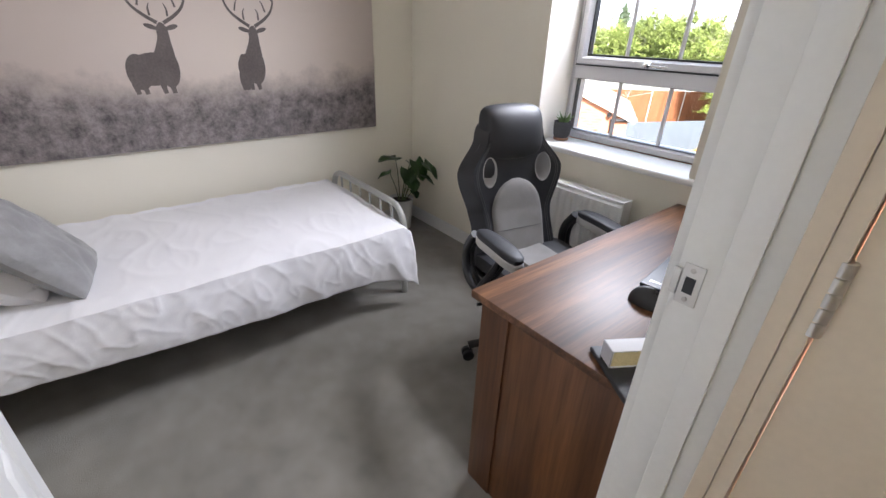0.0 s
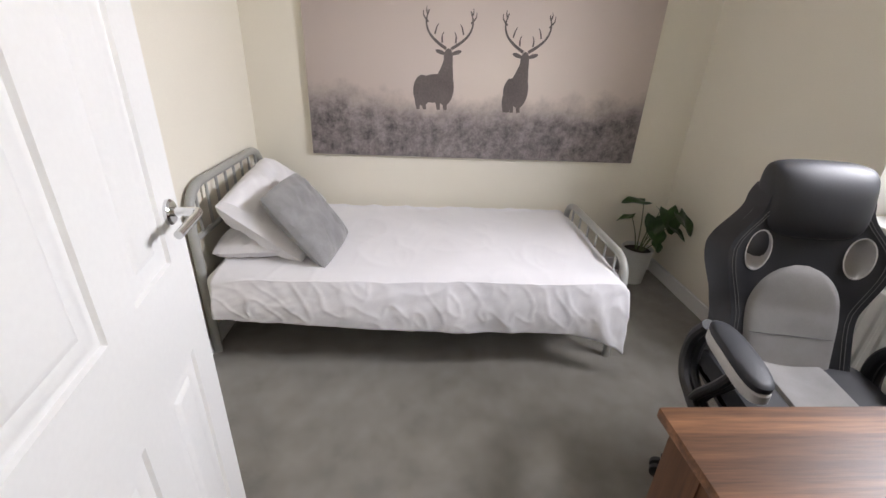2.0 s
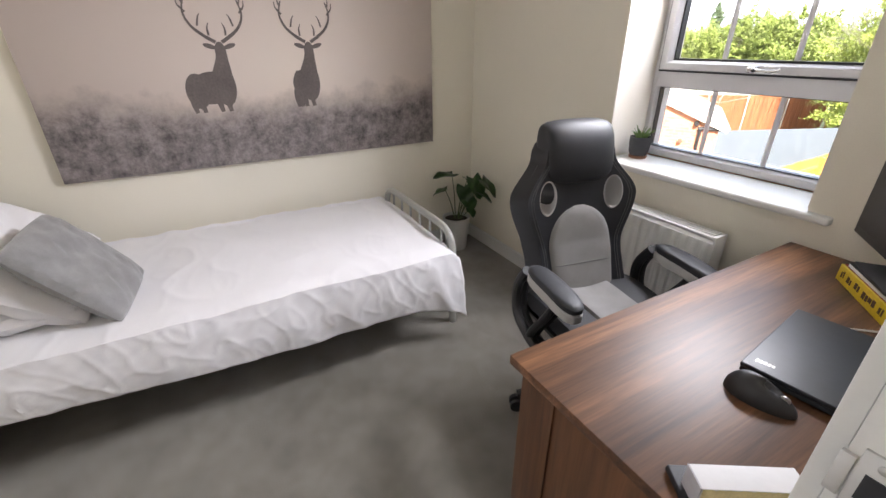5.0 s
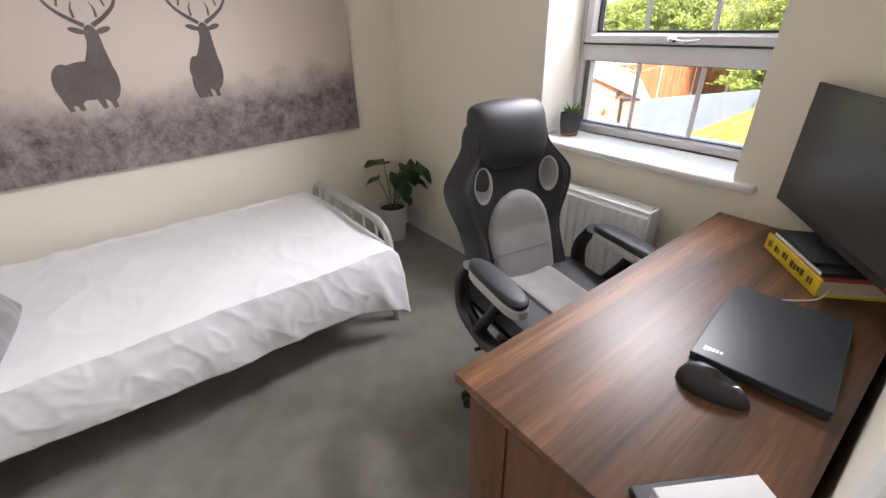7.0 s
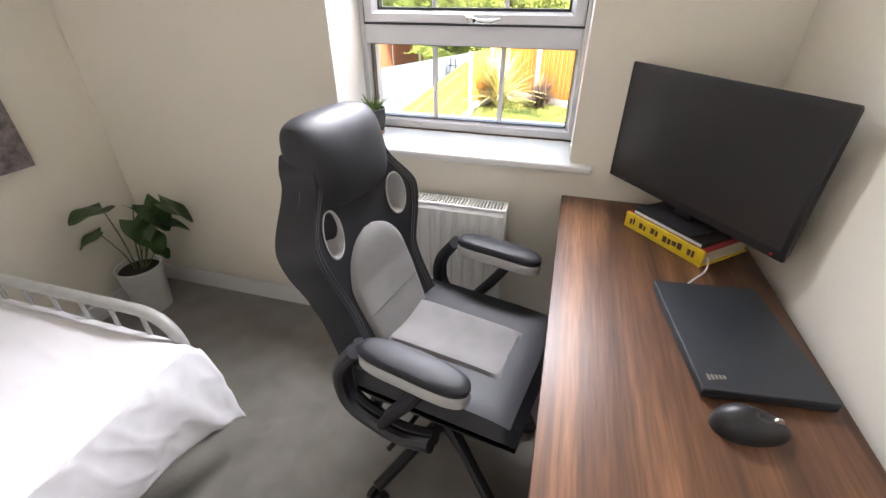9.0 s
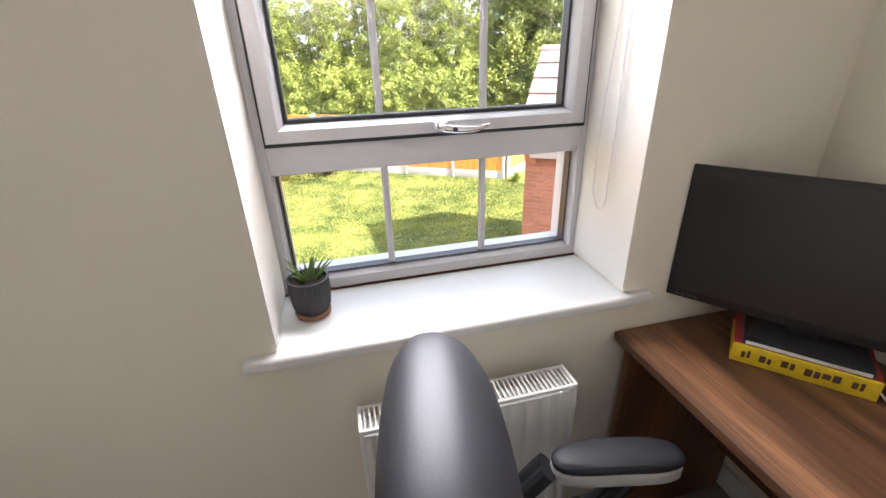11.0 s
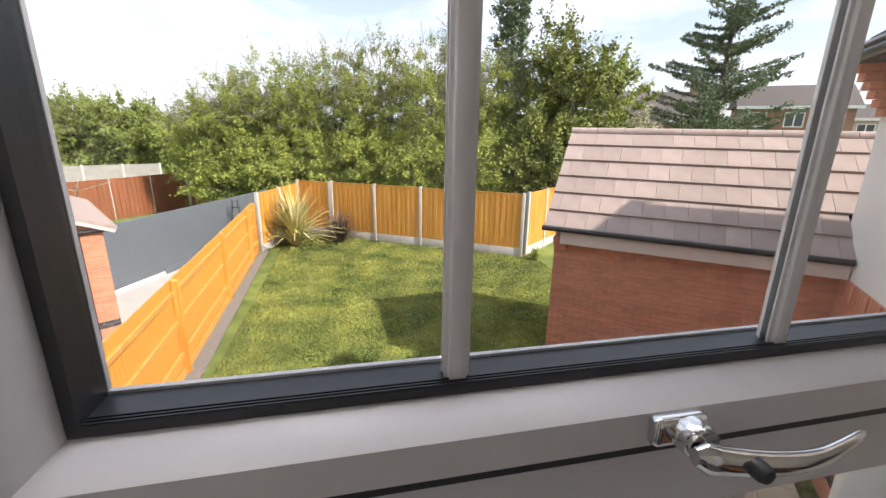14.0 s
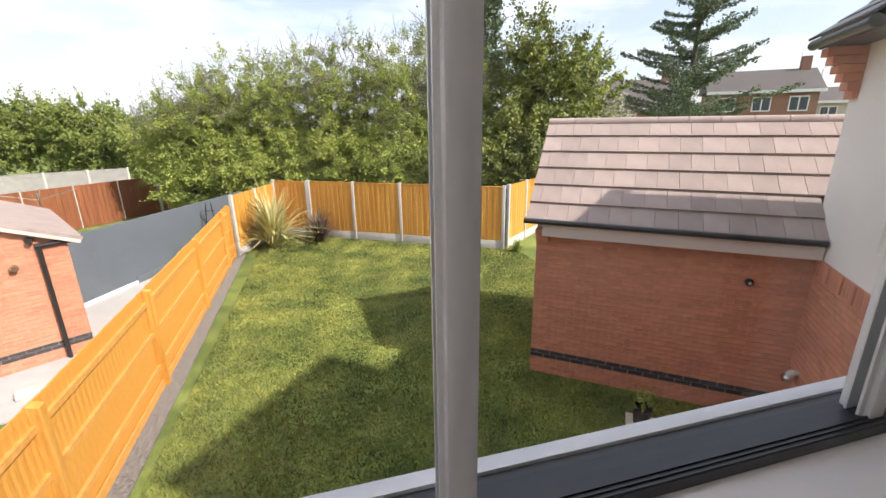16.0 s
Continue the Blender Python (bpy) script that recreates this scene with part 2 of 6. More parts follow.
M_LEAF2 = mat("ivy_leaf", (0.075, 0.12, 0.03), 0.55, var=0.3, scale=0.8, fine=6, bump=0, per=0.4, tint=(0.28, 0.31, 0.055))
M_LEAF3 = mat("conifer_needle", (0.115, 0.155, 0.085), 0.8, var=0.3, scale=0.6, fine=6, bump=0, per=0.35)
M_LEAF4 = mat("far_bush_leaf", (0.19, 0.235, 0.05), 0.8, var=0.25, scale=0.5, fine=4, bump=0, per=0.3)
M_BLOSSOM = mat("pale_blossom", (0.52, 0.48, 0.42), 0.8, var=0.1, per=0.2)
M_BARK = mat("bark", (0.105, 0.085, 0.068), 0.95, var=0.3, fine=40, bump=0.6, dist=0.01)
M_TWIG = mat("pale_twig", (0.20, 0.175, 0.15), 0.9, var=0.2)
M_SPIKE = mat("variegated_blade", (0.40, 0.40, 0.12), 0.6, var=0.2, per=0.5, tint=(0.66, 0.60, 0.30))
M_SPIKER = mat("bronze_blade", (0.10, 0.06, 0.045), 0.6, var=0.25, per=0.4)
M_FARROOF = mat("far_roof_tile", (0.095, 0.083, 0.078), 0.9, var=0.15, scale=2)
M_FARWALL = mat("far_brick", (0.30, 0.15, 0.11), 0.9, var=0.12)
M_FARPALE = mat("far_pale_wall", (0.50, 0.46, 0.40), 0.9, var=0.08)
M_FARGLASS = mat("far_window_glass", (0.05, 0.06, 0.075), 0.15, var=0.1)


# ---- building helpers ----
def box(bm, x0, x1, y0, y1, z0, z1, bevel=0.0, seg=2):
    m = Matrix.Translation(((x0 + x1) / 2, (y0 + y1) / 2, (z0 + z1) / 2)) @ Matrix.Diagonal((abs(x1 - x0), abs(y1 - y0), abs(z1 - z0), 1))
    vs = bmesh.ops.create_cube(bm, size=1.0, matrix=m)["verts"]
    if bevel:
        es = list({e for v in vs for e in v.link_edges})
        bmesh.ops.bevel(bm, geom=es, offset=bevel, segments=seg, profile=0.6, affect="EDGES")
    return bm


def bx(x0, x1, y0, y1, z0, z1, bevel=0.0, seg=2):
    return box(bmesh.new(), x0, x1, y0, y1, z0, z1, bevel, seg)


def oriented(bm, m):
    bmesh.ops.transform(bm, matrix=m, verts=bm.verts)
    return bm


def fillet(pts, r, n=5):
    """A polyline with its corners rounded."""
    pts = [Vector(p) for p in pts]
    out = [pts[0]]
    for a, b, c in zip(pts, pts[1:], pts[2:]):
        d1, d2 = (a - b), (c - b)
        k = min(r, d1.length * 0.49, d2.length * 0.49)
        p, q = b + d1.normalized() * k, b + d2.normalized() * k
        for i in range(n + 1):
            t = i / n
            out.append(p * (1 - t) ** 2 + b * 2 * t * (1 - t) + q * t * t)
    return out + [pts[-1]]


def tube(bm, pts, r, sides=10, r_end=None):
    """A round tube along a line of points, tapering to r_end."""
    pts = [Vector(p) for p in pts]
    n = len(pts)
    up = Vector((0, 0, 1))
    rings = []
    prev = None
    for i, p in enumerate(pts):
        d = (pts[min(i + 1, n - 1)] - pts[max(i - 1, 0)]).normalized()
        if prev is None:
            prev = d.orthogonal().normalized()
        prev = (prev - d * prev.dot(d)).normalized()
        side = d.cross(prev)
        rr = r if r_end is None else r + (r_end - r) * i / (n - 1)
        rings.append([bm.verts.new(p + (prev * math.cos(a) + side * math.sin(a)) * rr) for a in [2 * math.pi * k / sides for k in range(sides)]])
    for a, b in zip(rings, rings[1:]):
        for k in range(sides):
            bm.faces.new((a[k], a[(k + 1) % sides], b[(k + 1) % sides], b[k]))
    bm.faces.new(rings[0][::-1])
    bm.faces.new(rings[-1])
    return bm


def lathe(bm, profile, sides=32, centre=(0, 0, 0)):
    c = Vector(centre)
    rings = [[bm.verts.new(c + Vector((r * math.cos(2 * math.pi * k / sides), r * math.sin(2 * math.pi * k / sides), z))) for k in range(sides)] for r, z in profile]
    for a, b in zip(rings, rings[1:]):
        for k in range(sides):
            bm.faces.new((a[k], a[(k + 1) % sides], b[(k + 1) % sides], b[k]))
    bm.faces.new(rings[0][::-1])
    bm.faces.new(rings[-1])
    return bm


def grid(bm, nu, nv, fn):
    vs = [[bm.verts.new(fn(u / nu, v / nv)) for v in range(nv + 1)] for u in range(nu + 1)]
    for i in range(nu):
        for j in range(nv):
            bm.faces.new((vs[i][j], vs[i + 1][j], vs[i + 1][j + 1], vs[i][j + 1]))
    return vs


def mesh_from(name, bm, material, smooth=True):
    bmesh.ops.recalc_face_normals(bm, faces=bm.faces)
    me = bpy.data.meshes.new(name)
    bm.to_mesh(me)
    bm.free()
    me.materials.append(material)
    if smooth:
        me.shade_smooth()
        me.set_sharp_from_angle(angle=radians(35))
    return me


def part(name, bm, material, parent, label="", smooth=True):
    ob = new(name, mesh_from(name, bm, material, smooth))
    ob.parent = parent
    if label:
        ob["label"] = label
    return ob


def thing(name, label, category, m=None, group="", kind=""):
    ob = new(name)
    ob.empty_display_size = 0.1
    if m is not None:
        ob.matrix_world = m
    return tagged(ob, label, category, group, kind)


def solid(name, bm, material, label, category, kind="structure", smooth=True, m=None):
    ob = new(name, mesh_from(name, bm, material, smooth))
    if m is not None:
        ob.matrix_world = m
    return tagged(ob, label, category, kind=kind)


def raw(name, verts, faces, material):
    me = bpy.data.meshes.new(name)
    me.from_pydata(verts, [], faces)
    me.update()
    me.materials.append(material)
    return me


# ---- the bedroom and the landing ----
X1, Y0, Y1 = 2.590, 0.315, 2.995         # door wall, head wall and window wall; the bed wall is x = 0
WX0, WX1, WZ0, WZ1 = 1.212, 2.064, 0.845, 2.12   # window opening
DY0, DY1, DZ = 0.935, 1.640, 2.03        # doorway in the door wall

solid("floor", bx(-0.1, 4.3, 0.2, 3.3, -0.25, 0.0), M_CARPET, "taupe short-pile fitted carpet", "floor")
solid("ceiling", bx(-0.1, 4.4, 0.1, 3.2, 2.40, 2.55), M_CEIL, "plain white plastered ceiling", "ceiling")
solid("wall_west", bx(-0.12, 0.0, Y0, Y1, 0, 2.4), M_WALL, "cream painted wall behind the bed", "wall")
solid("wall_south", bx(-0.12, 4.4, Y0 - 0.12, Y0, 0, 2.4), M_WALL, "cream painted wall at the head of the bed", "wall")

bm = bmesh.new()
box(bm, -0.12, WX0, Y1, 3.24, 0, 2.4)
box(bm, WX1, X1 + 0.1, Y1, 3.24, 0, 2.4)
box(bm, WX0, WX1, Y1, 3.24, 0, WZ0)
box(bm, WX0, WX1, Y1, 3.24, WZ1, 2.4)
solid("wall_north", bm, M_WALL, "cream painted window wall", "wall")
bm = bmesh.new()
box(bm, WX0, WX0 + 0.004, Y1 + 0.001, 3.238, WZ0 + 0.03, WZ1)
box(bm, WX1 - 0.004, WX1, Y1 + 0.001, 3.238, WZ0 + 0.03, WZ1)
box(bm, WX0 + 0.004, WX1 - 0.004, Y1 + 0.001, 3.238, WZ1 - 0.004, WZ1)
solid("trim_window_reveal", bm, M_REVEAL, "pale plastered window reveal", "reveal")

bm = bmesh.new()
box(bm, X1, X1 + 0.1, Y0, DY0 - 0.025, 0, 2.4)
box(bm, X1, X1 + 0.1, DY1 + 0.028, Y1, 0, 2.4)
box(bm, X1, X1 + 0.1, DY0 - 0.025, DY1 + 0.028, DZ + 0.03, 2.4)
solid("wall_east", bm, M_WALL, "cream painted wall with the doorway", "wall")
# landing: a wall with another door beyond the strike jamb, closed behind
bm = bmesh.new()
box(bm, X1 + 0.1, X1 + 0.125, DY1 + 0.001, DY1 + 0.1, 0, 2.4)
box(bm, 3.52, 4.4, DY1, DY1 + 0.1, 0, 2.4)
box(bm, X1 + 0.125, 3.52, DY1, DY1 + 0.1, 2.03, 2.4)
solid("wall_landing_north", bm, M_WALL, "cream painted landing wall", "wall")
# wall out of view; its opening is added to let light onto the landing
bm = bmesh.new()
box(bm, 4.3, 4.4, Y0, 0.65, 0, 2.4)
box(bm, 4.3, 4.4, 1.25, DY1, 0, 2.4)
box(bm, 4.3, 4.4, 0.65, 1.25, 0, 1.25)
box(bm, 4.3, 4.4, 0.65, 1.25, 1.85, 2.4)
solid("wall_landing_east", bm, M_WALL, "cream painted landing wall, out of view, with an opening added for light", "wall")


def skirting(name, x0, x1, y0, y1):
    bm = bx(x0, x1, y0, y1, 0, 0.098)
    top = [e for e in bm.edges if all(v.co.z > 0.09 for v in e.verts)]
    bmesh.ops.bevel(bm, geom=top, offset=0.007, segments=3, affect="EDGES")
    solid(name, bm, M_GLOSS, "white painted skirting board", "skirting")


skirting("baseboard_north", 0.016, X1 - 0.016, Y1 - 0.015, Y1 - 0.001)
skirting("baseboard_west", 0.001, 0.015, Y0 + 0.016, Y1 - 0.001)
skirting("baseboard_south", 0.016, X1 - 0.016, Y0 + 0.001, Y0 + 0.015)
skirting("baseboard_east", X1 - 0.015, X1 - 0.001, DY1 + 0.095, Y1 - 0.016)

# door lining and architraves
lining = thing("door_frame", "white painted door lining with stop and architrave", "door frame", kind="structure")
part("jamb", bx(X1 - 0.004, X1 + 0.104, DY1, DY1 + 0.028, 0, DZ + 0.03, 0.002), M_GLOSS, lining)
part("jamb", bx(X1 - 0.004, X1 + 0.104, DY0 - 0.025, DY0, 0, DZ + 0.03, 0.002), M_GLOSS, lining)
part("head", bx(X1 - 0.004, X1 + 0.104, DY0, DY1, DZ, DZ + 0.03, 0.002), M_GLOSS, lining)
part("door_stop", bx(X1 + 0.045, X1 + 0.078, DY1 - 0.006, DY1 - 0.0005, 0, DZ - 0.013, 0.002), M_GLOSS, lining)
part("door_stop", bx(X1 + 0.045, X1 + 0.078, DY0 + 0.0005, DY0 + 0.012, 0, DZ - 0.013, 0.002), M_GLOSS, lining)
part("architrave", bx(X1 - 0.020, X1 - 0.0045, DY1 + 0.008, DY1 + 0.07, 0, DZ + 0.07, 0.004), M_GLOSS, lining)
part("architrave", bx(X1 - 0.020, X1 - 0.0045, DY0 - 0.07, DY0 - 0.03, 0, DZ + 0.07, 0.004), M_GLOSS, lining)
strike = part("strike_plate", bx(X1 + 0.004, X1 + 0.030, DY1 - 0.0025, DY1 + 0.001, 1.066, 1.124, 0.001), M_STRIKE, lining, "satin steel strike plate with two screws")
# thin black block paints the shade inside the latch hole
part("latch_hole", bx(X1 + 0.010, X1 + 0.023, DY1 - 0.0032, DY1 - 0.0026, 1.083, 1.106), M_GASKET, strike)
part("strike_lip", bx(X1 - 0.006, X1 + 0.003, DY1 - 0.0035, DY1 + 0.001, 1.076, 1.114, 0.001), M_STRIKE, strike)
for z in (1.074, 1.116):
    bm = bmesh.new()
    lathe(bm, [(0.0035, 0), (0.0035, 0.0008), (0.002, 0.0014)], 12)
    part("screw", oriented(bm, Matrix.Translation((X1 + 0.0165, DY1 - 0.0026, z)) @ pose(0, 0, 0, 90)), M_STEEL, strike)


def panel_door(name, label, width, height, m, cols=None):
    """A moulded panel door, hinge edge at x = 0, front face towards +y at y = 0."""
    d = thing(name, label, "door", m, kind="structure")
    part("leaf", bx(0, width, -0.038, -0.008, 0.008, height), M_GLOSS, d)
    cols = cols or ((0.105, 0.33), (0.43, 0.655))
    rows = [(0.20, 0.755), (0.962, height - 0.11)]
    bm = bmesh.new()
    xs = [0.0, cols[0][0], cols[0][1], cols[1][0], cols[1][1], width]
    for a, e in ((xs[0], xs[1]), (xs[2], xs[3]), (xs[4], xs[5])):
        box(bm, a, e, -0.008, 0, 0.008, height)
    for z0, z1 in ((0.008, rows[0][0]), (rows[0][1], rows[1][0]), (rows[1][1], height)):
        for a, e in cols:
            box(bm, a, e, -0.008, 0, z0, z1)
    part("stiles_and_rails", bm, M_GLOSS, d)
    for z0, z1 in rows:
        for x0, x9 in cols:
            pw = x9 - x0
            bm = bmesh.new()
            lev = [(0.0, 0.0), (0.004, -0.007), (0.012, -0.0075), (0.020, -0.0045), (0.040, -0.0075), (0.052, -0.0015), (0.056, -0.001)]
            loops = [[bm.verts.new((x0 + o, y, z0 + o)), bm.verts.new((x0 + pw - o, y, z0 + o)), bm.verts.new((x0 + pw - o, y, z1 - o)), bm.verts.new((x0 + o, y, z1 - o))] for o, y in lev]
            for a, b in zip(loops, loops[1:]):
                for k in range(4):
                    bm.faces.new((a[k], a[(k + 1) % 4], b[(k + 1) % 4], b[k]))
            bm.faces.new(loops[-1])
            part("panel", bm, M_GLOSS, d)
    return d


def lever_handle(parent, x, z, side, toward):
    """A lever on a round rose, standing off the face at y = 0 (side +1) or the back (side -1)."""
    y0 = 0.0 if side > 0 else -0.038
    bm = bmesh.new()
    lathe(bm, [(0.026, 0), (0.026, 0.006), (0.022, 0.010)], 28)
    rose = part("rose", oriented(bm, Matrix.Translation((x, y0, z)) @ pose(0, 0, 0, -90 * side)), M_CHROME, parent, "chrome handle rose")
    bm = bmesh.new()
    tube(bm, fillet([(x, y0 + side * 0.008, z), (x, y0 + side * 0.055, z), (x + toward * 0.02, y0 + side * 0.058, z), (x + toward * 0.115, y0 + side * 0.052, z - 0.004)], 0.014), 0.0095, 12, 0.008)
    part("lever", bm, M_CHROME, rose, "chrome lever")


# the bedroom door stands open into the room
hinge = Vector((2.585, 0.940, 0))
free = Vector((1.786, 0.798, 0))
dv = (free - hinge).normalized()
dm = Matrix(((dv.x, dv.y, 0, hinge.x), (dv.y, -dv.x, 0, hinge.y), (0, 0, 1, 0), (0, 0, 0, 1)))
# local x runs to the free edge, local y towards the window
leaf_w = (free - hinge).length
door = panel_door("door_1", "white moulded panel door standing open", leaf_w, 1.99, dm, ((0.225, 0.452), (0.548, 0.715)))
lever_handle(door, leaf_w - 0.055, 1.055, 1, -1)
lever_handle(door, leaf_w - 0.055, 1.055, -1, -1)
part("latch_plate", bx(leaf_w - 0.0005, leaf_w + 0.0015, -0.030, -0.008, 1.03, 1.085, 0.0005), M_STRIKE, door, "steel latch plate in the door edge")
for z in (0.22, 1.75):
    bm = bmesh.new()
    tube(bm, [(-0.004, 0.004, z), (-0.004, 0.004, z + 0.09)], 0.006, 10)
    part("butt_hinge", bm, M_STEEL, door)

# the closed door next to it on the landing
d2 = panel_door("door_2", "cream-coloured closed door on the landing", 0.76, 1.99, Matrix.Translation((X1 + 0.148, DY1 - 0.003, 0)) @ pose(0, 0, 0, 0, 0, 0) @ Matrix.Diagonal((1, -1, 1, 1)))
for ob in d2.children:
    ob.data.materials[0] = M_CREAM
for z in (0.22, 1.10, 1.72):
    bm = bmesh.new()
    for k in range(5):
        lathe(bm, [(0.0072, z + k * 0.018), (0.0082, z + k * 0.018 + 0.001), (0.0082, z + k * 0.018 + 0.0165), (0.0072, z + k * 0.018 + 0.0175)], 12, (-0.003, 0.004, 0))
    part("butt_hinge", bm, M_STEEL, d2, "steel butt hinge knuckle")
jamb2 = thing("door_frame_landing", "cream-coloured lining of the landing door", "door frame", kind="structure")
part("jamb", bx(X1 + 0.126, X1 + 0.145, DY1 - 0.014, DY1 + 0.06, 0, 2.03, 0.002), M_CREAM, jamb2)
part("architrave", bx(X1 + 0.1045, X1 + 0.1255, DY1 - 0.018, DY1, 0, 2.06, 0.003), M_CREAM, jamb2)

# ---- window ----
GY = 3.271
win = thing("window_1", "white plastic casement window with glazing bars", "window", kind="structure")
FX0, FX1, FZ0, FZ1 = WX0 - 0.010, WX1 + 0.010, 0.868, WZ1 - 0.004
LGX0, LGX1, LGZ0, LGZ1 = 1.247, 2.031, 0.908, 1.185
UGX0, UGX1, UGZ0, UGZ1 = 1.285, 1.994, 1.299, 2.03
MX = (1.507, 1.772)


def frame_ring(x0, x1, z0, z1, ix0, ix1, iz0, iz1, y0, y1, bev=0.006):
    """Four mitred lengths round an opening, each chamfered towards the glass."""
    bm = bmesh.new()
    loops = []
    for px, pz, y in ((0, 0, y1), (0, 0, y0 + 0.004), (0.05, 0.05, y0), (0.72, 0.72, y0), (0.86, 0.86, y0 + 0.008), (1, 1, y0 + 0.030), (1, 1, y1)):
        a0, a1 = x0 + (ix0 - x0) * px, x1 + (ix1 - x1) * px
        c0, c1 = z0 + (iz0 - z0) * pz, z1 + (iz1 - z1) * pz
        loops.append([bm.verts.new(v) for v in ((a0, y, c0), (a1, y, c0), (a1, y, c1), (a0, y, c1))])
    for a, b in zip(loops, loops[1:] + loops[:1]):
        for k in range(4):
            bm.faces.new((a[k], a[(k + 1) % 4], b[(k + 1) % 4], b[k]))
    return bm


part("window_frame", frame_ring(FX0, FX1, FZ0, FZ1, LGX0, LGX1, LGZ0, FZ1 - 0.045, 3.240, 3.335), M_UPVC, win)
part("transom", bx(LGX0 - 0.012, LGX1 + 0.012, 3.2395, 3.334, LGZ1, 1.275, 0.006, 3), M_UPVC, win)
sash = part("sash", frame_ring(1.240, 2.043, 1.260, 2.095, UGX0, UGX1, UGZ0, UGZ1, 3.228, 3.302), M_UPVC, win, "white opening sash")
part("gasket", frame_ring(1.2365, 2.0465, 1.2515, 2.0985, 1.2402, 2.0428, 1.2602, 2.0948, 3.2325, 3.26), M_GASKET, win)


def bead(x0, x1, z0, z1, y, w=0.007):
    bm = bmesh.new()
    for a in ((x0, x1, z0, z0 + w), (x0, x1, z1 - w, z1), (x0, x0 + w, z0 + w, z1 - w), (x1 - w, x1, z0 + w, z1 - w)):
        box(bm, a[0], a[1], y - 0.012, y + 0.018, a[2], a[3])
    return bm


part("gasket", bead(UGX0 + 0.0005, UGX1 - 0.0005, UGZ0 + 0.0005, UGZ1 - 0.0005, GY - 0.002), M_GASKET, sash)
part("gasket", bead(LGX0 + 0.0005, LGX1 - 0.0005, LGZ0 + 0.0005, LGZ1 - 0.0005, GY - 0.002, 0.003), M_GASKET, win)


# ridges along the lower gasket and the white outer lip behind the glass
for k in range(3):
    part("gasket_ridge", bx(UGX0 + 0.008, UGX1 - 0.008, GY - 0.0135 + k * 0.003, GY - 0.0125 + k * 0.003, UGZ0 + 0.0076, UGZ0 + 0.0086), M_GASKET, sash)
part("outer_lip", bx(UGX0 + 0.0005, UGX1 - 0.0005, GY + 0.0165, GY + 0.0205, UGZ0 + 0.0005, UGZ0 + 0.0095), M_UPVC, sash, "white outer glazing lip")
part("outer_lip", bx(UGX0 + 0.0005, UGX0 + 0.0080, GY + 0.0165, GY + 0.0205, UGZ0 + 0.0098, UGZ1 - 0.001), M_UPVC, sash)


def bar(x0, x1, z0, z1, y):
    """An ogee glazing bar on both faces of the glass."""
    bm = bmesh.new()
    upright = x1 - x0 < z1 - z0
    c, h = ((x0 + x1) / 2, (x1 - x0) / 2) if upright else ((z0 + z1) / 2, (z1 - z0) / 2)
    prof = [(-h, 0.0025), (-h, 0.0040), (-h * 0.74, 0.0052), (-h * 0.66, 0.0078), (-h * 0.42, 0.0092), (h * 0.42, 0.0092), (h * 0.66, 0.0078), (h * 0.74, 0.0052), (h, 0.0040), (h, 0.0025)]
    n = len(prof)
    for s in (-1, 1):
        a = [bm.verts.new((c + p, y + s * q, z0) if upright else (x0, y + s * q, c + p)) for p, q in prof]
        b = [bm.verts.new((c + p, y + s * q, z1) if upright else (x1, y + s * q, c + p)) for p, q in prof]
        for k in range(n):
            bm.faces.new((a[k], a[(k + 1) % n], b[(k + 1) % n], b[k]))
        bm.faces.new(a)
        bm.faces.new(b)
    return bm


for x in MX:
    part("glazing_bar", bar(x - 0.0088, x + 0.0088, UGZ0 - 0.002, UGZ1, GY), M_UPVC, sash)
    part("glazing_bar", bar(x - 0.0088, x + 0.0088, LGZ0 - 0.002, LGZ1, GY), M_UPVC, win)
part("glazing_bar", bar(UGX0, UGX1, 1.586, 1.6035, GY), M_UPVC, sash)
for x0, x1, z0, z1, up in ((LGX0, LGX1, LGZ0, LGZ1, win), (UGX0, UGX1, UGZ0, UGZ1, sash)):
    p = part("pane", bx(x0 - 0.004, x1 + 0.004, GY - 0.002, GY + 0.002, z0 - 0.004, z1 + 0.004), M_GLASS, up, "clear window glass", smooth=False)
    p.visible_shadow = False
# chrome handle on the sash: a rounded plate, a collar and a flattened curved lever with a lock button
bm = bx(1.628, 1.668, 3.2175, 3.2285, 1.2675, 1.2885, 0.0052, 4)
hb = part("handle_base", bm, M_CHROME, sash, "chrome handle base plate")
bm = bmesh.new()
lathe(bm, [(0.0125, 0), (0.0125, 0.010), (0.011, 0.014)], 20)
part("collar", oriented(bm, Matrix.Translation((1.652, 3.218, 1.278)) @ pose(0, 0, 0, 90)), M_CHROME, hb)
bm = bmesh.new()
rings = []
for k in range(19):
    q = k / 18
    px_ = 1.640 + 0.124 * q
    py_ = 3.199 - 0.010 * math.sin(q * math.pi * 0.8)
    pz_ = 1.277 - 0.005 * math.sin(q * math.pi) - 0.004 * q + 0.006 * max(0, q - 0.7) / 0.3
    hw_, ht_ = 0.0065 * (1 - q) ** 0.7 + 0.0042, 0.0075 * (1 - q * 0.55)
    if k in (0, 18):
        hw_, ht_ = hw_ * 0.55, ht_ * 0.55
    rings.append([bm.verts.new((px_, py_ + ht_ * math.cos(a), pz_ + hw_ * math.sin(a))) for a in [2 * math.pi * j / 16 for j in range(16)]])
for a, b in zip(rings, rings[1:]):
    for j in range(16):
        bm.faces.new((a[j], a[(j + 1) % 16], b[(j + 1) % 16], b[j]))
bm.faces.new(rings[0][::-1])
bm.faces.new(rings[-1])
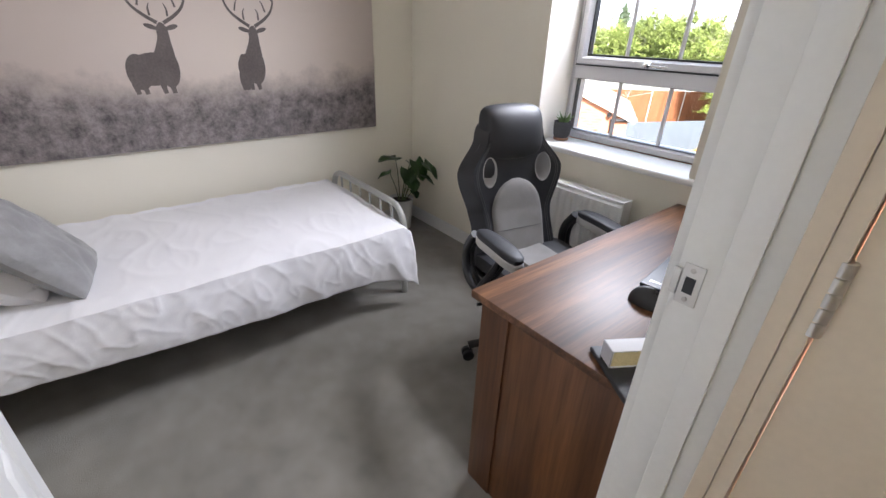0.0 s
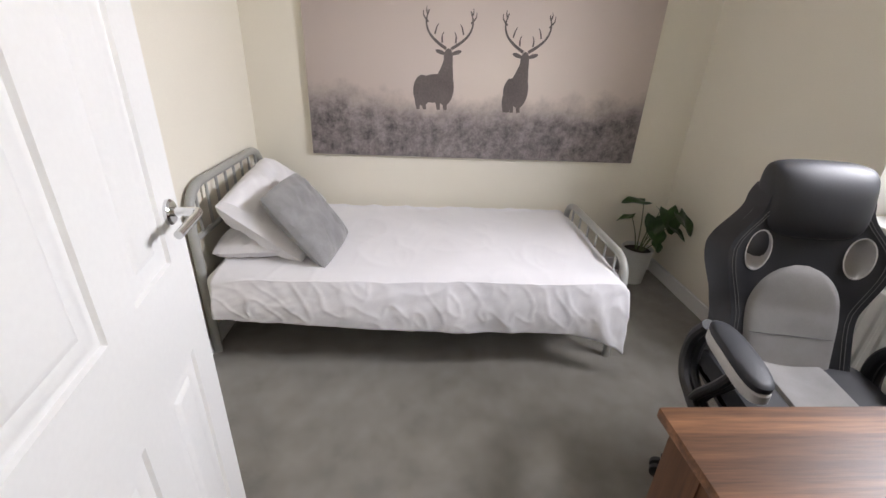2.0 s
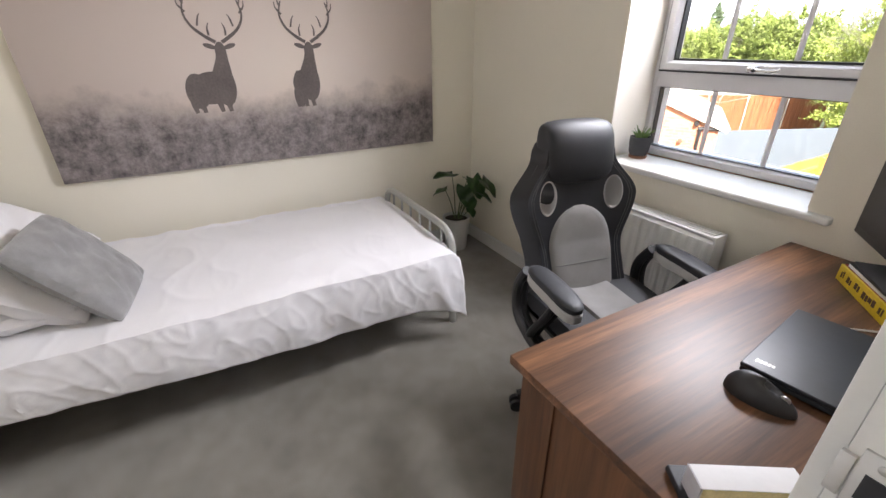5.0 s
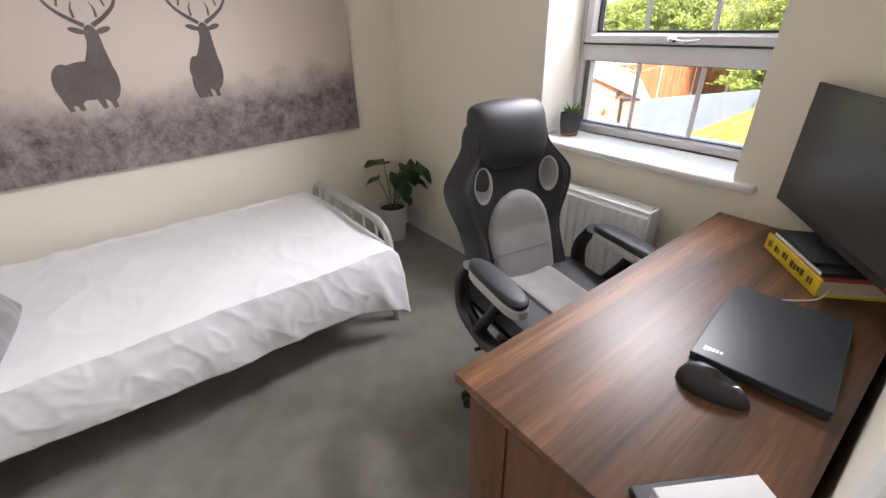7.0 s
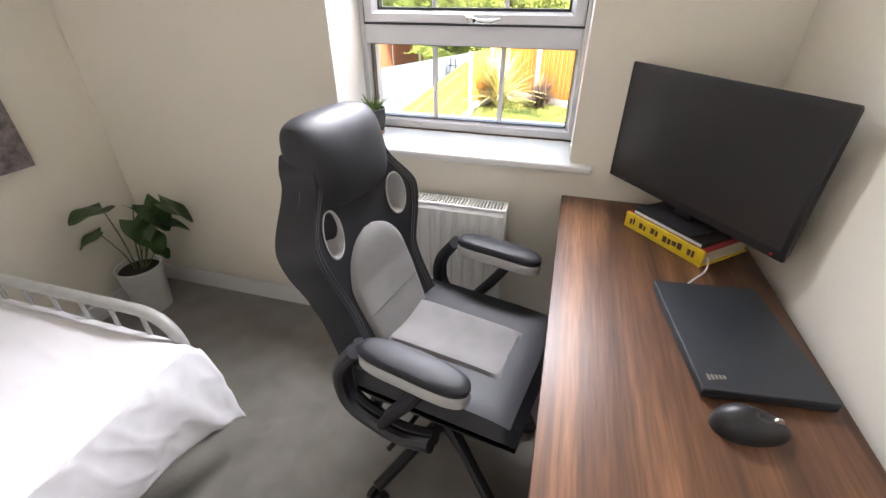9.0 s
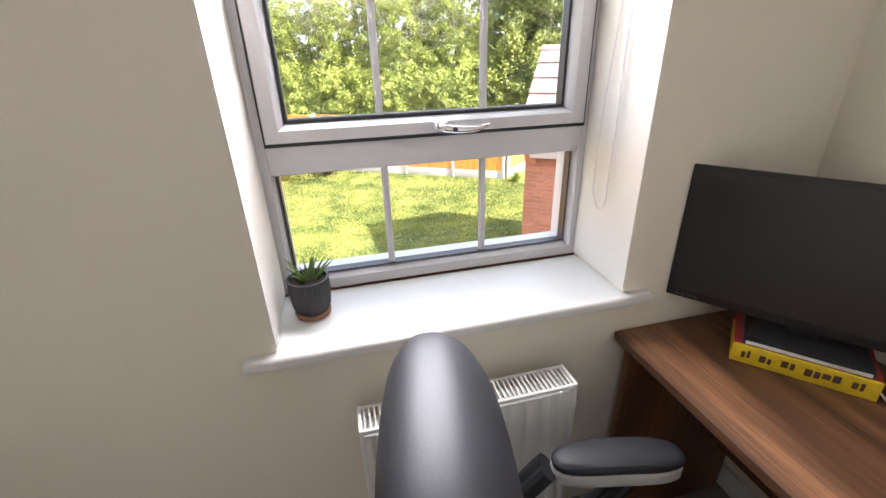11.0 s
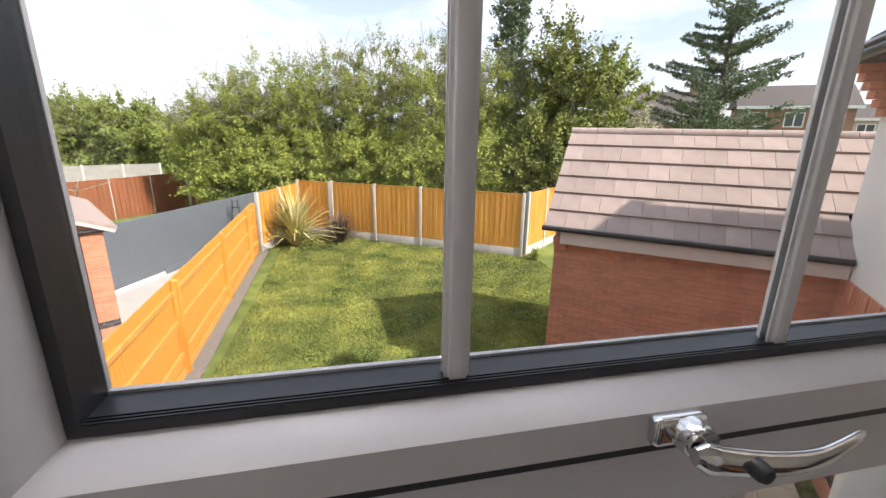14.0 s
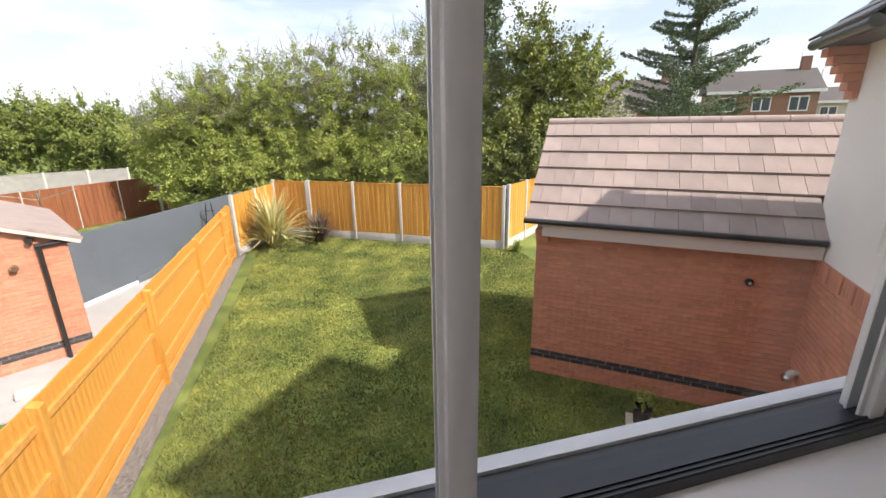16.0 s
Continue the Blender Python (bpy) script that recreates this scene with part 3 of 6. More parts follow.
part("handle_lever", bm, M_CHROME, hb, "chrome curved lever")
bm = bmesh.new()
lathe(bm, [(0.0062, 0), (0.0062, 0.008), (0.0045, 0.011), (0.002, 0.0112)], 16)
part("lock_button", oriented(bm, Matrix.Translation((1.674, 3.190, 1.2735)) @ pose(0, 0, 0, 90)), M_GASKET, hb, "black lock button")
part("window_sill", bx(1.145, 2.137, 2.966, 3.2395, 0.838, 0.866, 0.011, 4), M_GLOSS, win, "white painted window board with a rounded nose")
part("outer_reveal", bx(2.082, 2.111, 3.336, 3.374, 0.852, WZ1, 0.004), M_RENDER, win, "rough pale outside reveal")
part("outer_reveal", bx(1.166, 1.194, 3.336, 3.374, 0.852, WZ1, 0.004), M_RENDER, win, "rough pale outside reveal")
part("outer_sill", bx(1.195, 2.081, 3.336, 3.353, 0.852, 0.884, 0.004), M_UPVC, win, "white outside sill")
# bead chain of a blind
cord = thing("blind_cord", "white bead chain of a roller blind hanging in the reveal", "blind cord")
bm = bmesh.new()
ch = [(2.052 - 0.004 * math.sin(k * 0.4), 3.165 - 0.045 * math.sin(math.pi * max(0, 1 - k / 22.0)) * 0.4, 2.10 - k * 0.0423) for k in range(25)]
ch += [(2.050, 3.150 - 0.0225 + 0.0225 * math.cos(a), 1.08 - 0.028 * math.sin(a)) for a in [math.pi * q / 8 for q in range(1, 8)]]
ch += [(2.052, 3.105 + 0.002 * math.sin(k), 1.085 + k * 0.0423) for k in range(25)]
tube(bm, ch, 0.0016, 6)
part("bead_chain", bm, M_CORD, cord)


# ---- bed ----
bed = thing("bed", "grey tubular metal single bed against the wall", "bed", Matrix.Translation((0.50, 1.30, 0)))
def bl(pts):
    return [(x - 0.50, y - 1.30, z) for x, y, z in pts]
bm = bmesh.new()
tube(bm, bl(fillet([(0.055, 0.345, 0.0), (0.055, 0.345, 0.811), (0.945, 0.345, 0.811), (0.945, 0.345, 0.0)], 0.17, 9)), 0.0205, 16)
part("headboard_frame", bm, M_BED, bed, "bent grey tube head end")
bm = bmesh.new()
tube(bm, bl([(0.060, 0.345, 0.585), (0.940, 0.345, 0.585)]), 0.013, 12)
part("headboard_rail", bm, M_BED, bed)
for k in range(8):
    bm = bmesh.new()
    x = 0.14 + k * 0.103
    tube(bm, bl([(x, 0.345, 0.585), (x, 0.345, 0.806)]), 0.007, 8)
    part("headboard_bar", bm, M_BED, bed)
bm = bmesh.new()
tube(bm, bl(fillet([(0.100, 2.270, 0.0), (0.100, 2.270, 0.532), (0.972, 2.270, 0.532), (0.972, 2.270, 0.0)], 0.14, 9)), 0.0185, 16)
part("footboard_frame", bm, M_BED, bed, "bent grey tube foot end")
bm = bmesh.new()
tube(bm, bl([(0.105, 2.270, 0.28), (0.967, 2.270, 0.28)]), 0.012, 12)
part("footboard_rail", bm, M_BED, bed)
for k in range(6):
    bm = bmesh.new()
    x = 0.22 + k * 0.126
    tube(bm, bl([(x, 2.270, 0.28), (x, 2.270, 0.527)]), 0.007, 8)
    part("footboard_bar", bm, M_BED, bed)
for x in (0.075, 0.925):
    part("side_rail", bx(x - 0.016 - 0.5, x + 0.016 - 0.5, 0.345 - 1.3, 2.27 - 1.3, 0.245, 0.285, 0.004), M_BED, bed)
for k in range(12):
    y = 0.45 + k * 0.155
    part("slat", bx(0.09 - 0.5, 0.91 - 0.5, y - 1.3, y + 0.06 - 1.3, 0.268, 0.285, 0.002), M_BED, bed)

mattress = thing("mattress", "white single mattress on the bed frame", "mattress")
part("mattress_body", bx(0.07, 1.00, 0.375, 2.235, 0.287, 0.435, 0.04, 4), M_MATTRESS, mattress)


def sheet_point(u, v):
    """u from the wall side over the top and down the front; v from head to foot."""
    y = 0.420 + v * 1.850
    w = noise.noise(Vector((u * 3.0, v * 6.0, 1.7))) * 0.010 + noise.noise(Vector((u * 9, v * 16, 4.0))) * 0.002
    s = u * 1.46
    cr = (1 - abs(noise.noise(Vector((u * 4 + 3, v * 9, 6.1))))) ** 9 * 0.004 + (1 - abs(noise.noise(Vector((u * 9 + v * 7, v * 18, 2.2))))) ** 10 * 0.0015
    w += cr
    if s < 0.12:                                           # tucked roll along the wall
        k = s / 0.12
        x, z = 0.045 + 0.05 * k, 0.37 + 0.10 * math.sin(k * math.pi / 2)
        z += 0.012 * noise.noise(Vector((v * 26, 0.3, 2.0)))
    elif s < 1.06:
        x = 0.095 + (s - 0.12)
        z = 0.468 - 0.010 * ((x - 0.5) / 0.5) ** 2 + w
        e = max(0.0, (s - 0.96) / 0.10)
        z -= 0.022 * e * e
        z += 0.013 * max(0, 1 - (s - 0.12) / 0.12) * noise.noise(Vector((v * 26, 0.3, 2.0)))
    else:
        d = s - 1.06
        hem = 0.268 - 0.052 * min(1, v / 0.4) - 0.012 * max(0, (v - 0.4) / 0.46) - 0.055 * max(0, (v - 0.84) / 0.16) ** 1.5 + 0.004 * noise.noise(Vector((v * 4.0, 7.7, 0.0)))
        f = d / 0.40
        top = 0.446 - 0.018 * max(0, 1 - v / 0.12)
        z = top + (hem - top) * f + w * (1 - f)
        w2 = 0.005 * noise.noise(Vector((v * 30 + f * 4, f * 3, 3.3)))
        sl = v * 8.5 - f * 0.55                             # folds run down and towards the foot
        ph = sl * 6.0 + 2.2 * noise.noise(Vector((sl * 0.9, f * 0.8, 9.0)))
        amp = 0.10 + 1.15 * max(0.0, noise.noise(Vector((v * 4.2 + 1.0, f * 0.7, 1.0)))) + 0.7 * max(0, (v - 0.86) / 0.14)
        fold = (0.5 + 0.5 * math.sin(ph)) ** 3 * amp
        small = (1 - abs(noise.noise(Vector((sl * 2.6 + 4, f * 1.6, 2.0))))) ** 11 * 0.004
        x = 1.030 + 0.040 * math.sin(min(1, f * 1.2) * math.pi / 2) + 0.026 * fold * f ** 0.5 * (1.15 - 0.35 * f) + w2 + small + cr * 0.6
        x += 0.045 * f * max(0, (v - 0.88) / 0.12)
        y += 0.02 * f * noise.noise(Vector((v * 9, f * 4, 8)))
    if v > 0.975:
        z -= (v - 0.975) * 1.1
    return Vector((x, y, z))


bm = bmesh.new()
grid(bm, 110, 190, sheet_point)
sheet = part("sheet_cloth", bm, M_SHEET, None)
sheet.name = "bed_sheet"
tagged(sheet, "creased white cotton duvet draped over the mattress", "duvet")
sol = sheet.modifiers.new("thick", "SOLIDIFY")
sol.thickness, sol.offset = 0.008, -1
sheet.data.shade_smooth()


def pillow_mesh(w, h, t, seed, crease=0.012, n=36, pinch=0.10):
    bm = bmesh.new()
    for side in (1, -1):
        def fn(u, v, side=side):
            a, b = u * 2 - 1, v * 2 - 1
            edge = max(0.0, (1 - abs(a) ** 3.2)) ** 0.5 * max(0.0, (1 - abs(b) ** 3.2)) ** 0.5
            x = a * w / 2 * (1 - pinch * (1 - b * b) * 0.55)
            y = b * h / 2 * (1 - pinch * (1 - a * a) * 0.55)
            x, y = x * (1 - 0.07 * a * a * b * b), y * (1 - 0.07 * a * a * b * b)
            z = side * t / 2 * edge ** 0.8
            q = noise.noise(Vector((a * 2.2 + seed, b * 2.2, side * 2.0))) * crease * 1.4 + noise.noise(Vector((a * 6 + b * 4 + seed, b * 3, seed))) * crease
            return Vector((x, y, z + q * edge))
        grid(bm, n, n, fn)
    bmesh.ops.remove_doubles(bm, verts=bm.verts, dist=0.0012)
    return bm


def axes(centre, right, up):
    r = Vector(right).normalized()
    n = r.cross(Vector(up)).normalized()
    u = n.cross(r)
    return Matrix(((r.x, u.x, n.x, centre[0]), (r.y, u.y, n.y, centre[1]), (r.z, u.z, n.z, centre[2]), (0, 0, 0, 1)))


for name, w, h, t, sd, m, lab in (
        ("pillow", 0.76, 0.42, 0.12, 1.0, axes((0.53, 0.560, 0.512), (1, 0.02, -0.02), (0, 0.97, 0.05)), "white cotton pillow lying flat at the head of the bed"),
        ("pillow", 0.76, 0.47, 0.20, 5.0, axes((0.545, 0.590, 0.612), (1.0, 0.06, -0.05), (0.0, -0.74, 0.62)), "white cotton pillow leaning on the headboard")):
    ob = part(name, pillow_mesh(w, h, t, sd, 0.02), M_SHEET, None)
    tagged(ob, lab, "pillow", "pillows on the bed")
    ob.matrix_world = m
    ob.data.shade_smooth()
ob = part("cushion", pillow_mesh(0.40, 0.43, 0.11, 9.0, 0.008, 36, 0.05), M_CUSHION, None)
tagged(ob, "grey woven square cushion resting against the pillows", "cushion")
ob.matrix_world = axes((0.742, 0.785, 0.622), (0.317, -0.042, -0.015), (0.135, -0.255, 0.290))
ob.data.shade_smooth()

# ---- canvas print ----
pic = thing("canvas_print", "large canvas print of a misty heath with two stags", "picture", Matrix.Translation((0.0, 1.6585, 0.772)))
PW, PH = 2.003, 1.40


def canvas_mat():
    m = mat("misty_canvas", (0.5, 0.45, 0.42), 0.8, var=0.04, scale=2, fine=500, bump=0.15, dist=0.0008)
    n, l = m.node_tree.nodes, m.node_tree.links
    b = n["Principled BSDF"]
    tc, sp = n.new("ShaderNodeTexCoord"), n.new("ShaderNodeSeparateXYZ")
    l.new(tc.outputs["Object"], sp.inputs["Vector"])
    # mist: lightest low in the middle
    vd = n.new("ShaderNodeVectorMath")
    vd.operation = "DISTANCE"
    mp = n.new("ShaderNodeMapping")
    mp.inputs["Scale"].default_value = (0, 0.85, 1.25)
    l.new(tc.outputs["Object"], mp.inputs["Vector"])
    l.new(mp.outputs["Vector"], vd.inputs[0])
    vd.inputs[1].default_value = (0, 0.14, 0.58)
    r1 = n.new("ShaderNodeValToRGB")
    e = r1.color_ramp.elements
    e[0].position, e[0].color = 0.0, (0.78, 0.68, 0.60, 1)
    e[1].position, e[1].color = 1.0, (0.50, 0.425, 0.39, 1)
    k = e.new(0.35)
    k.color = (0.68, 0.585, 0.53, 1)
    l.new(vd.outputs["Value"], r1.inputs["Fac"])
    # heath: a ragged dark band along the foot
    nz = n.new("ShaderNodeTexNoise")
    nz.inputs["Scale"].default_value, nz.inputs["Detail"].default_value, nz.inputs["Roughness"].default_value = 5.0, 8, 0.65
    l.new(tc.outputs["Object"], nz.inputs["Vector"])
    sc = n.new("ShaderNodeMath")
    sc.operation, sc.inputs[1].default_value = "MULTIPLY_ADD", 0.30
    l.new(nz.outputs["Fac"], sc.inputs[0])
    ab = n.new("ShaderNodeMath")
    ab.operation = "ABSOLUTE"
    l.new(sp.outputs["Y"], ab.inputs[0])
    sl = n.new("ShaderNodeMath")
    sl.operation, sl.inputs[1].default_value = "MULTIPLY_ADD", -0.09
    l.new(ab.outputs[0], sl.inputs[0])
    l.new(sp.outputs["Z"], sl.inputs[2])
    l.new(sl.outputs[0], sc.inputs[2])
    r2 = n.new("ShaderNodeValToRGB")
    e2 = r2.color_ramp.elements
    e2[0].position, e2[0].color = 0.33, (1, 1, 1, 1)
    e2[1].position, e2[1].color = 0.50, (0, 0, 0, 1)
    l.new(sc.outputs[0], r2.inputs["Fac"])
    n3 = n.new("ShaderNodeTexNoise")
    n3.inputs["Scale"].default_value, n3.inputs["Detail"].default_value, n3.inputs["Roughness"].default_value = 16.0, 9, 0.75
    l.new(tc.outputs["Object"], n3.inputs["Vector"])
    r3 = n.new("ShaderNodeValToRGB")
    e3 = r3.color_ramp.elements
    e3[0].position, e3[0].color = 0.36, (0.095, 0.082, 0.085, 1)
    e3[1].position, e3[1].color = 0.66, (0.36, 0.315, 0.31, 1)
    l.new(n3.outputs["Fac"], r3.inputs["Fac"])
    mx = n.new("ShaderNodeMixRGB")
    l.new(r2.outputs["Color"], mx.inputs["Fac"])
    l.new(r1.outputs["Color"], mx.inputs["Color1"])
    l.new(r3.outputs["Color"], mx.inputs["Color2"])
    l.new(mx.outputs["Color"], b.inputs["Base Color"])
    return m


M_CANVAS = canvas_mat()
M_STAG = mat("stag_print", (0.155, 0.130, 0.125), 0.85, var=0.16, scale=6, fine=90, bump=0.0)
bm = bx(0.002, 0.030, -PW / 2, PW / 2, 0, PH, 0.003)
part("canvas", bm, M_CANVAS, pic)


def blob(bm, cy, cz, ry, rz, rot=0.0, x=0.0312, n=26):
    c, s = math.cos(radians(rot)), math.sin(radians(rot))
    vs = []
    for k in range(n):
        a = 2 * math.pi * k / n
        p, q = ry * math.cos(a), rz * math.sin(a)
        vs.append(bm.verts.new((x, cy + p * c - q * s, cz + p * s + q * c)))
    bm.faces.new(vs)


def stroke(bm, pts, w0, w1, x=0.0312):
    pts = fillet([(x, p[0], p[1]) for p in pts], 0.03, 4)
    n = len(pts)
    L, R = [], []
    for i, p in enumerate(pts):
        d = (pts[min(i + 1, n - 1)] - pts[max(i - 1, 0)]).normalized()
        o = Vector((0, -d.z, d.y)) * (w0 + (w1 - w0) * i / (n - 1)) / 2
        L.append(bm.verts.new(p + o))
        R.append(bm.verts.new(p - o))
    for i in range(n - 1):
        bm.faces.new((L[i], L[i + 1], R[i + 1], R[i]))


def stag(hy, hz, foot, flip, wide):
    """A plain flat silhouette: hy, hz the crown of the head; the body to one side of it."""
    bm = bmesh.new()
    f = -flip
    blob(bm, hy + 0.000, hz - 0.045, 0.026, 0.048, x=0.0316)
    for s in (-1, 1):
        blob(bm, hy + s * 0.045, hz - 0.018, 0.030, 0.011, s * 18, x=0.0311)
    stroke(bm, [(hy + 0.002, hz - 0.05), (hy + f * 0.006, hz - 0.11), (hy + f * 0.020, hz - 0.18)], 0.050, 0.098, 0.0313)
    blob(bm, hy + f * wide * 0.50, hz - 0.212, wide * 0.58 + 0.022, 0.078, flip * 8, x=0.0314)
    blob(bm, hy + f * 0.012, hz - 0.205, 0.052, 0.098, x=0.0315)
    blob(bm, hy + f * wide * 0.95, hz - 0.225, wide * 0.36, 0.085, x=0.0312)
    for k, off in enumerate((0.005, 0.045, wide * 0.85, wide * 1.1)):
        stroke(bm, [(hy + f * off, hz - 0.24), (hy + f * (off + 0.008), foot + 0.05), (hy + f * off, foot + 0.005)], 0.040, 0.020, 0.0306 + 0.0001 * k)
    for s in (-1, 1):
        main = [(hy + s * 0.014, hz), (hy + s * 0.064, hz + 0.030), (hy + s * 0.112, hz + 0.072), (hy + s * 0.134, hz + 0.130), (hy + s * 0.114, hz + 0.190)]
        stroke(bm, main, 0.017, 0.007, 0.0317)
        stroke(bm, [(hy + s * 0.038, hz + 0.030), (hy + s * 0.040, hz + 0.065), (hy + s * 0.030, hz + 0.085)], 0.010, 0.004, 0.0318)
        stroke(bm, [(hy + s * 0.080, hz + 0.072), (hy + s * 0.070, hz + 0.11), (hy + s * 0.060, hz + 0.125)], 0.009, 0.004, 0.0319)
        stroke(bm, [(hy + s * 0.118, hz + 0.130), (hy + s * 0.146, hz + 0.160), (hy + s * 0.146, hz + 0.185)], 0.009, 0.004, 0.0320)
        stroke(bm, [(hy + s * 0.122, hz + 0.165), (hy + s * 0.130, hz + 0.190), (hy + s * 0.126, hz + 0.205)], 0.008, 0.003, 0.0321)
    return bm


part("printed_silhouette", stag(1.458 - 1.6585, 1.385 - 0.772, 1.050 - 0.772, 1, 0.150), M_STAG, pic, "flat grey stag silhouette", smooth=False)
part("printed_silhouette", stag(1.897 - 1.6585, 1.385 - 0.772, 1.050 - 0.772, 1, 0.080), M_STAG, pic, "flat grey stag silhouette", smooth=False)

# ---- desk ----
desk = thing("desk", "walnut laminate desk against the wall", "desk", Matrix.Translation((2.315, 2.388, 0)))
def dk(x0, x1, y0, y1, z0, z1, b=0.002):
    return bx(x0 - 2.315, x1 - 2.315, y0 - 2.388, y1 - 2.388, z0, z1, b)
part("desktop", dk(2.053, 2.570, 1.783, 2.990, 0.726, 0.750, 0.003), M_DESK, desk)
part("end_panel", dk(2.085, 2.560, 1.802, 1.826, 0.0, 0.7255), M_DESK_V, desk)
part("end_panel", dk(2.085, 2.560, 2.950, 2.974, 0.0, 0.7255), M_DESK_V, desk)
part("edge_post", dk(2.085, 2.185, 1.7965, 1.8015, 0.0, 0.7255), M_DESK_V, desk)
part("back_panel", dk(2.500, 2.516, 1.8265, 2.9495, 0.22, 0.7255), M_DESK_V, desk)

# ---- office chair ----
CH = Matrix.Translation((1.780, 2.452, 0)) @ pose(0, 0, 0, 0, 0, -11)
chair = thing("office_chair", "black and grey faux-leather gaming chair at the desk", "chair", CH)


def back_x(y, z):
    """Front surface of the backrest; +x is forwards."""
    t = (z - 0.46) / 0.66
    return -0.185 - 0.115 * t + 0.05 * max(0, 1 - t * 3) + (abs(y) / 0.25) ** 2.2 * 0.045 * (1 - 0.3 * t)


def half_width(z):
    pts = [(0.44, 0.186), (0.63, 0.180), (0.85, 0.236), (1.00, 0.146), (1.125, 0.090)]
    for (a, wa), (b, wb) in zip(pts, pts[1:]):
        if z <= b:
            k = (z - a) / (b - a)
            k = k * k * (3 - 2 * k)
            return wa + (wb - wa) * k
    return pts[-1][1]


HOLES = [(-0.143, 0.852, 0.038, 0.062), (0.143, 0.852, 0.038, 0.062)]
bm = bmesh.new()
NU, NV = 40, 60
vs = grid(bm, NU, NV, lambda u, v: Vector((0, (u * 2 - 1) * half_width(0.44 + v * 0.610), 0.44 + v * 0.610)))
inside = lambda y, z, g=1.0: any(((y - a) / (c * g)) ** 2 + ((z - b) / (d * g)) ** 2 < 1 for a, b, c, d in HOLES)
bmesh.ops.delete(bm, geom=[f for f in bm.faces if inside(f.calc_center_median().y, f.calc_center_median().z)], context="FACES")
bmesh.ops.delete(bm, geom=[v for v in bm.verts if not v.link_faces], context="VERTS")
for v in bm.verts:
    if v.is_boundary:
        for a, b, c, d in HOLES:
            q = math.hypot((v.co.y - a) / c, (v.co.z - b) / d)
            if q < 1.45:
                v.co.y, v.co.z = a + (v.co.y - a) / q, b + (v.co.z - b) / q
for v in bm.verts:
    v.co.x = back_x(v.co.y, v.co.z)
back = part("backrest", bm, M_LEATHER, chair)
sm = back.modifiers.new("thick", "SOLIDIFY")
sm.thickness, sm.offset = 0.098, 1
bv = back.modifiers.new("round", "BEVEL")
bv.width, bv.segments, bv.limit_method, bv.angle_limit = 0.036, 5, "ANGLE", radians(50)
for a, b, c, d in HOLES:
    bm = bmesh.new()
    ring = []
    for k in range(33):
        q = 2 * math.pi * k / 32
        y, z = a + c * 0.97 * math.cos(q), b + d * 0.97 * math.sin(q)
        ring.append((y, z))
    for off0, off1, g in ((-0.100, 0.004, 1.0),):
        A = [bm.verts.new((back_x(y, z) + off0, y, z)) for y, z in ring[:-1]]
        B = [bm.verts.new((back_x(y, z) + off1, y, z)) for y, z in ring[:-1]]
        C = [bm.verts.new((back_x(y, z) + off1, a + (y - a) * 1.10, b + (z - b) * 1.08)) for y, z in ring[:-1]]
        for k in range(32):
            j = (k + 1) % 32
            bm.faces.new((A[k], A[j], B[j], B[k]))
            bm.faces.new((B[k], B[j], C[j], C[k]))
    part("hole_rim", bm, M_TRIM, chair, "light grey trim round the shoulder opening")


def panel_on_back(cz, hw, hh, n, power_top, lift):
    """A padded oval panel lying on the backrest."""
    bm = bmesh.new()
    def fn(u, v):
        z = cz - hh + v * 2 * hh
        t = (v - 0.55) / 0.45 if v > 0.55 else 0.0
        w = hw * max(0.02, 1 - t ** power_top) ** 0.5 * (1 - 0.18 * max(0, 0.5 - v))
        a = u * 2 - 1
        y = a * w
        puff = (max(0, 1 - a ** 4) * max(0, 1 - (v * 2 - 1) ** 6)) ** 0.5
        return Vector((back_x(y, z) + 0.002 + lift * puff, y, z))
    grid(bm, n, n, fn)
    return bm


part("back_panel_fabric", panel_on_back(0.632, 0.138, 0.180, 26, 2.2, 0.020), M_GREYMESH, chair, "grey fabric lumbar panel")
bm = bmesh.new()
tube(bm, [(back_x(y, 0.600) + 0.0225 - 0.012 * (abs(y) / 0.130) ** 4, y, 0.600) for y in [(-0.122 + 0.0244 * k) for k in range(11)]], 0.0018, 6)
part("seam", bm, M_THREAD, chair)
bm = bmesh.new()
def headrest(u, v):
    """A thick rounded pad wrapped over the top of the back, from one end cap to the other."""
    a, q = u * 2 * math.pi, (v - 0.5) * math.pi
    pw = lambda x, e: math.copysign(abs(x) ** e, x)
    k = max(0.0, math.cos(q)) ** 0.42
    y = pw(math.sin(q), 0.80) * 0.146
    z = 1.004 + pw(math.sin(a), 0.78) * 0.116 * (0.55 + 0.45 * k) * min(1, k * 1.6)
    x = pw(math.cos(a), 0.82) * 0.074 * k
    return Vector((back_x(0, min(z, 1.11)) - 0.034 + x, y, z))
grid(bm, 48, 34, headrest)
bmesh.ops.remove_doubles(bm, verts=bm.verts, dist=0.0008)
part("headrest", bm, M_LEATHER, chair, "padded black headrest")
for s in (-1, 1):
    for dd in (0.016, 0.026):
        bm = bmesh.new()
        pts = []
        for k in range(20):
            z = 0.50 + k * 0.0295
            y = s * (half_width(z) - dd)
            pts.append((back_x(y, z) + 0.0012, y, z))
        tube(bm, pts, 0.0011, 5)
        part("stitching", bm, M_THREAD, chair)
        bm = bmesh.new()
        tube(bm, [(x - 0.045, y + s * (dd + 0.0005), z) for x, y, z in pts] if dd < 0.02 else [(x - 0.0992, y, z) for x, y, z in pts], 0.0011, 5)
        part("stitching", bm, M_THREAD, chair)
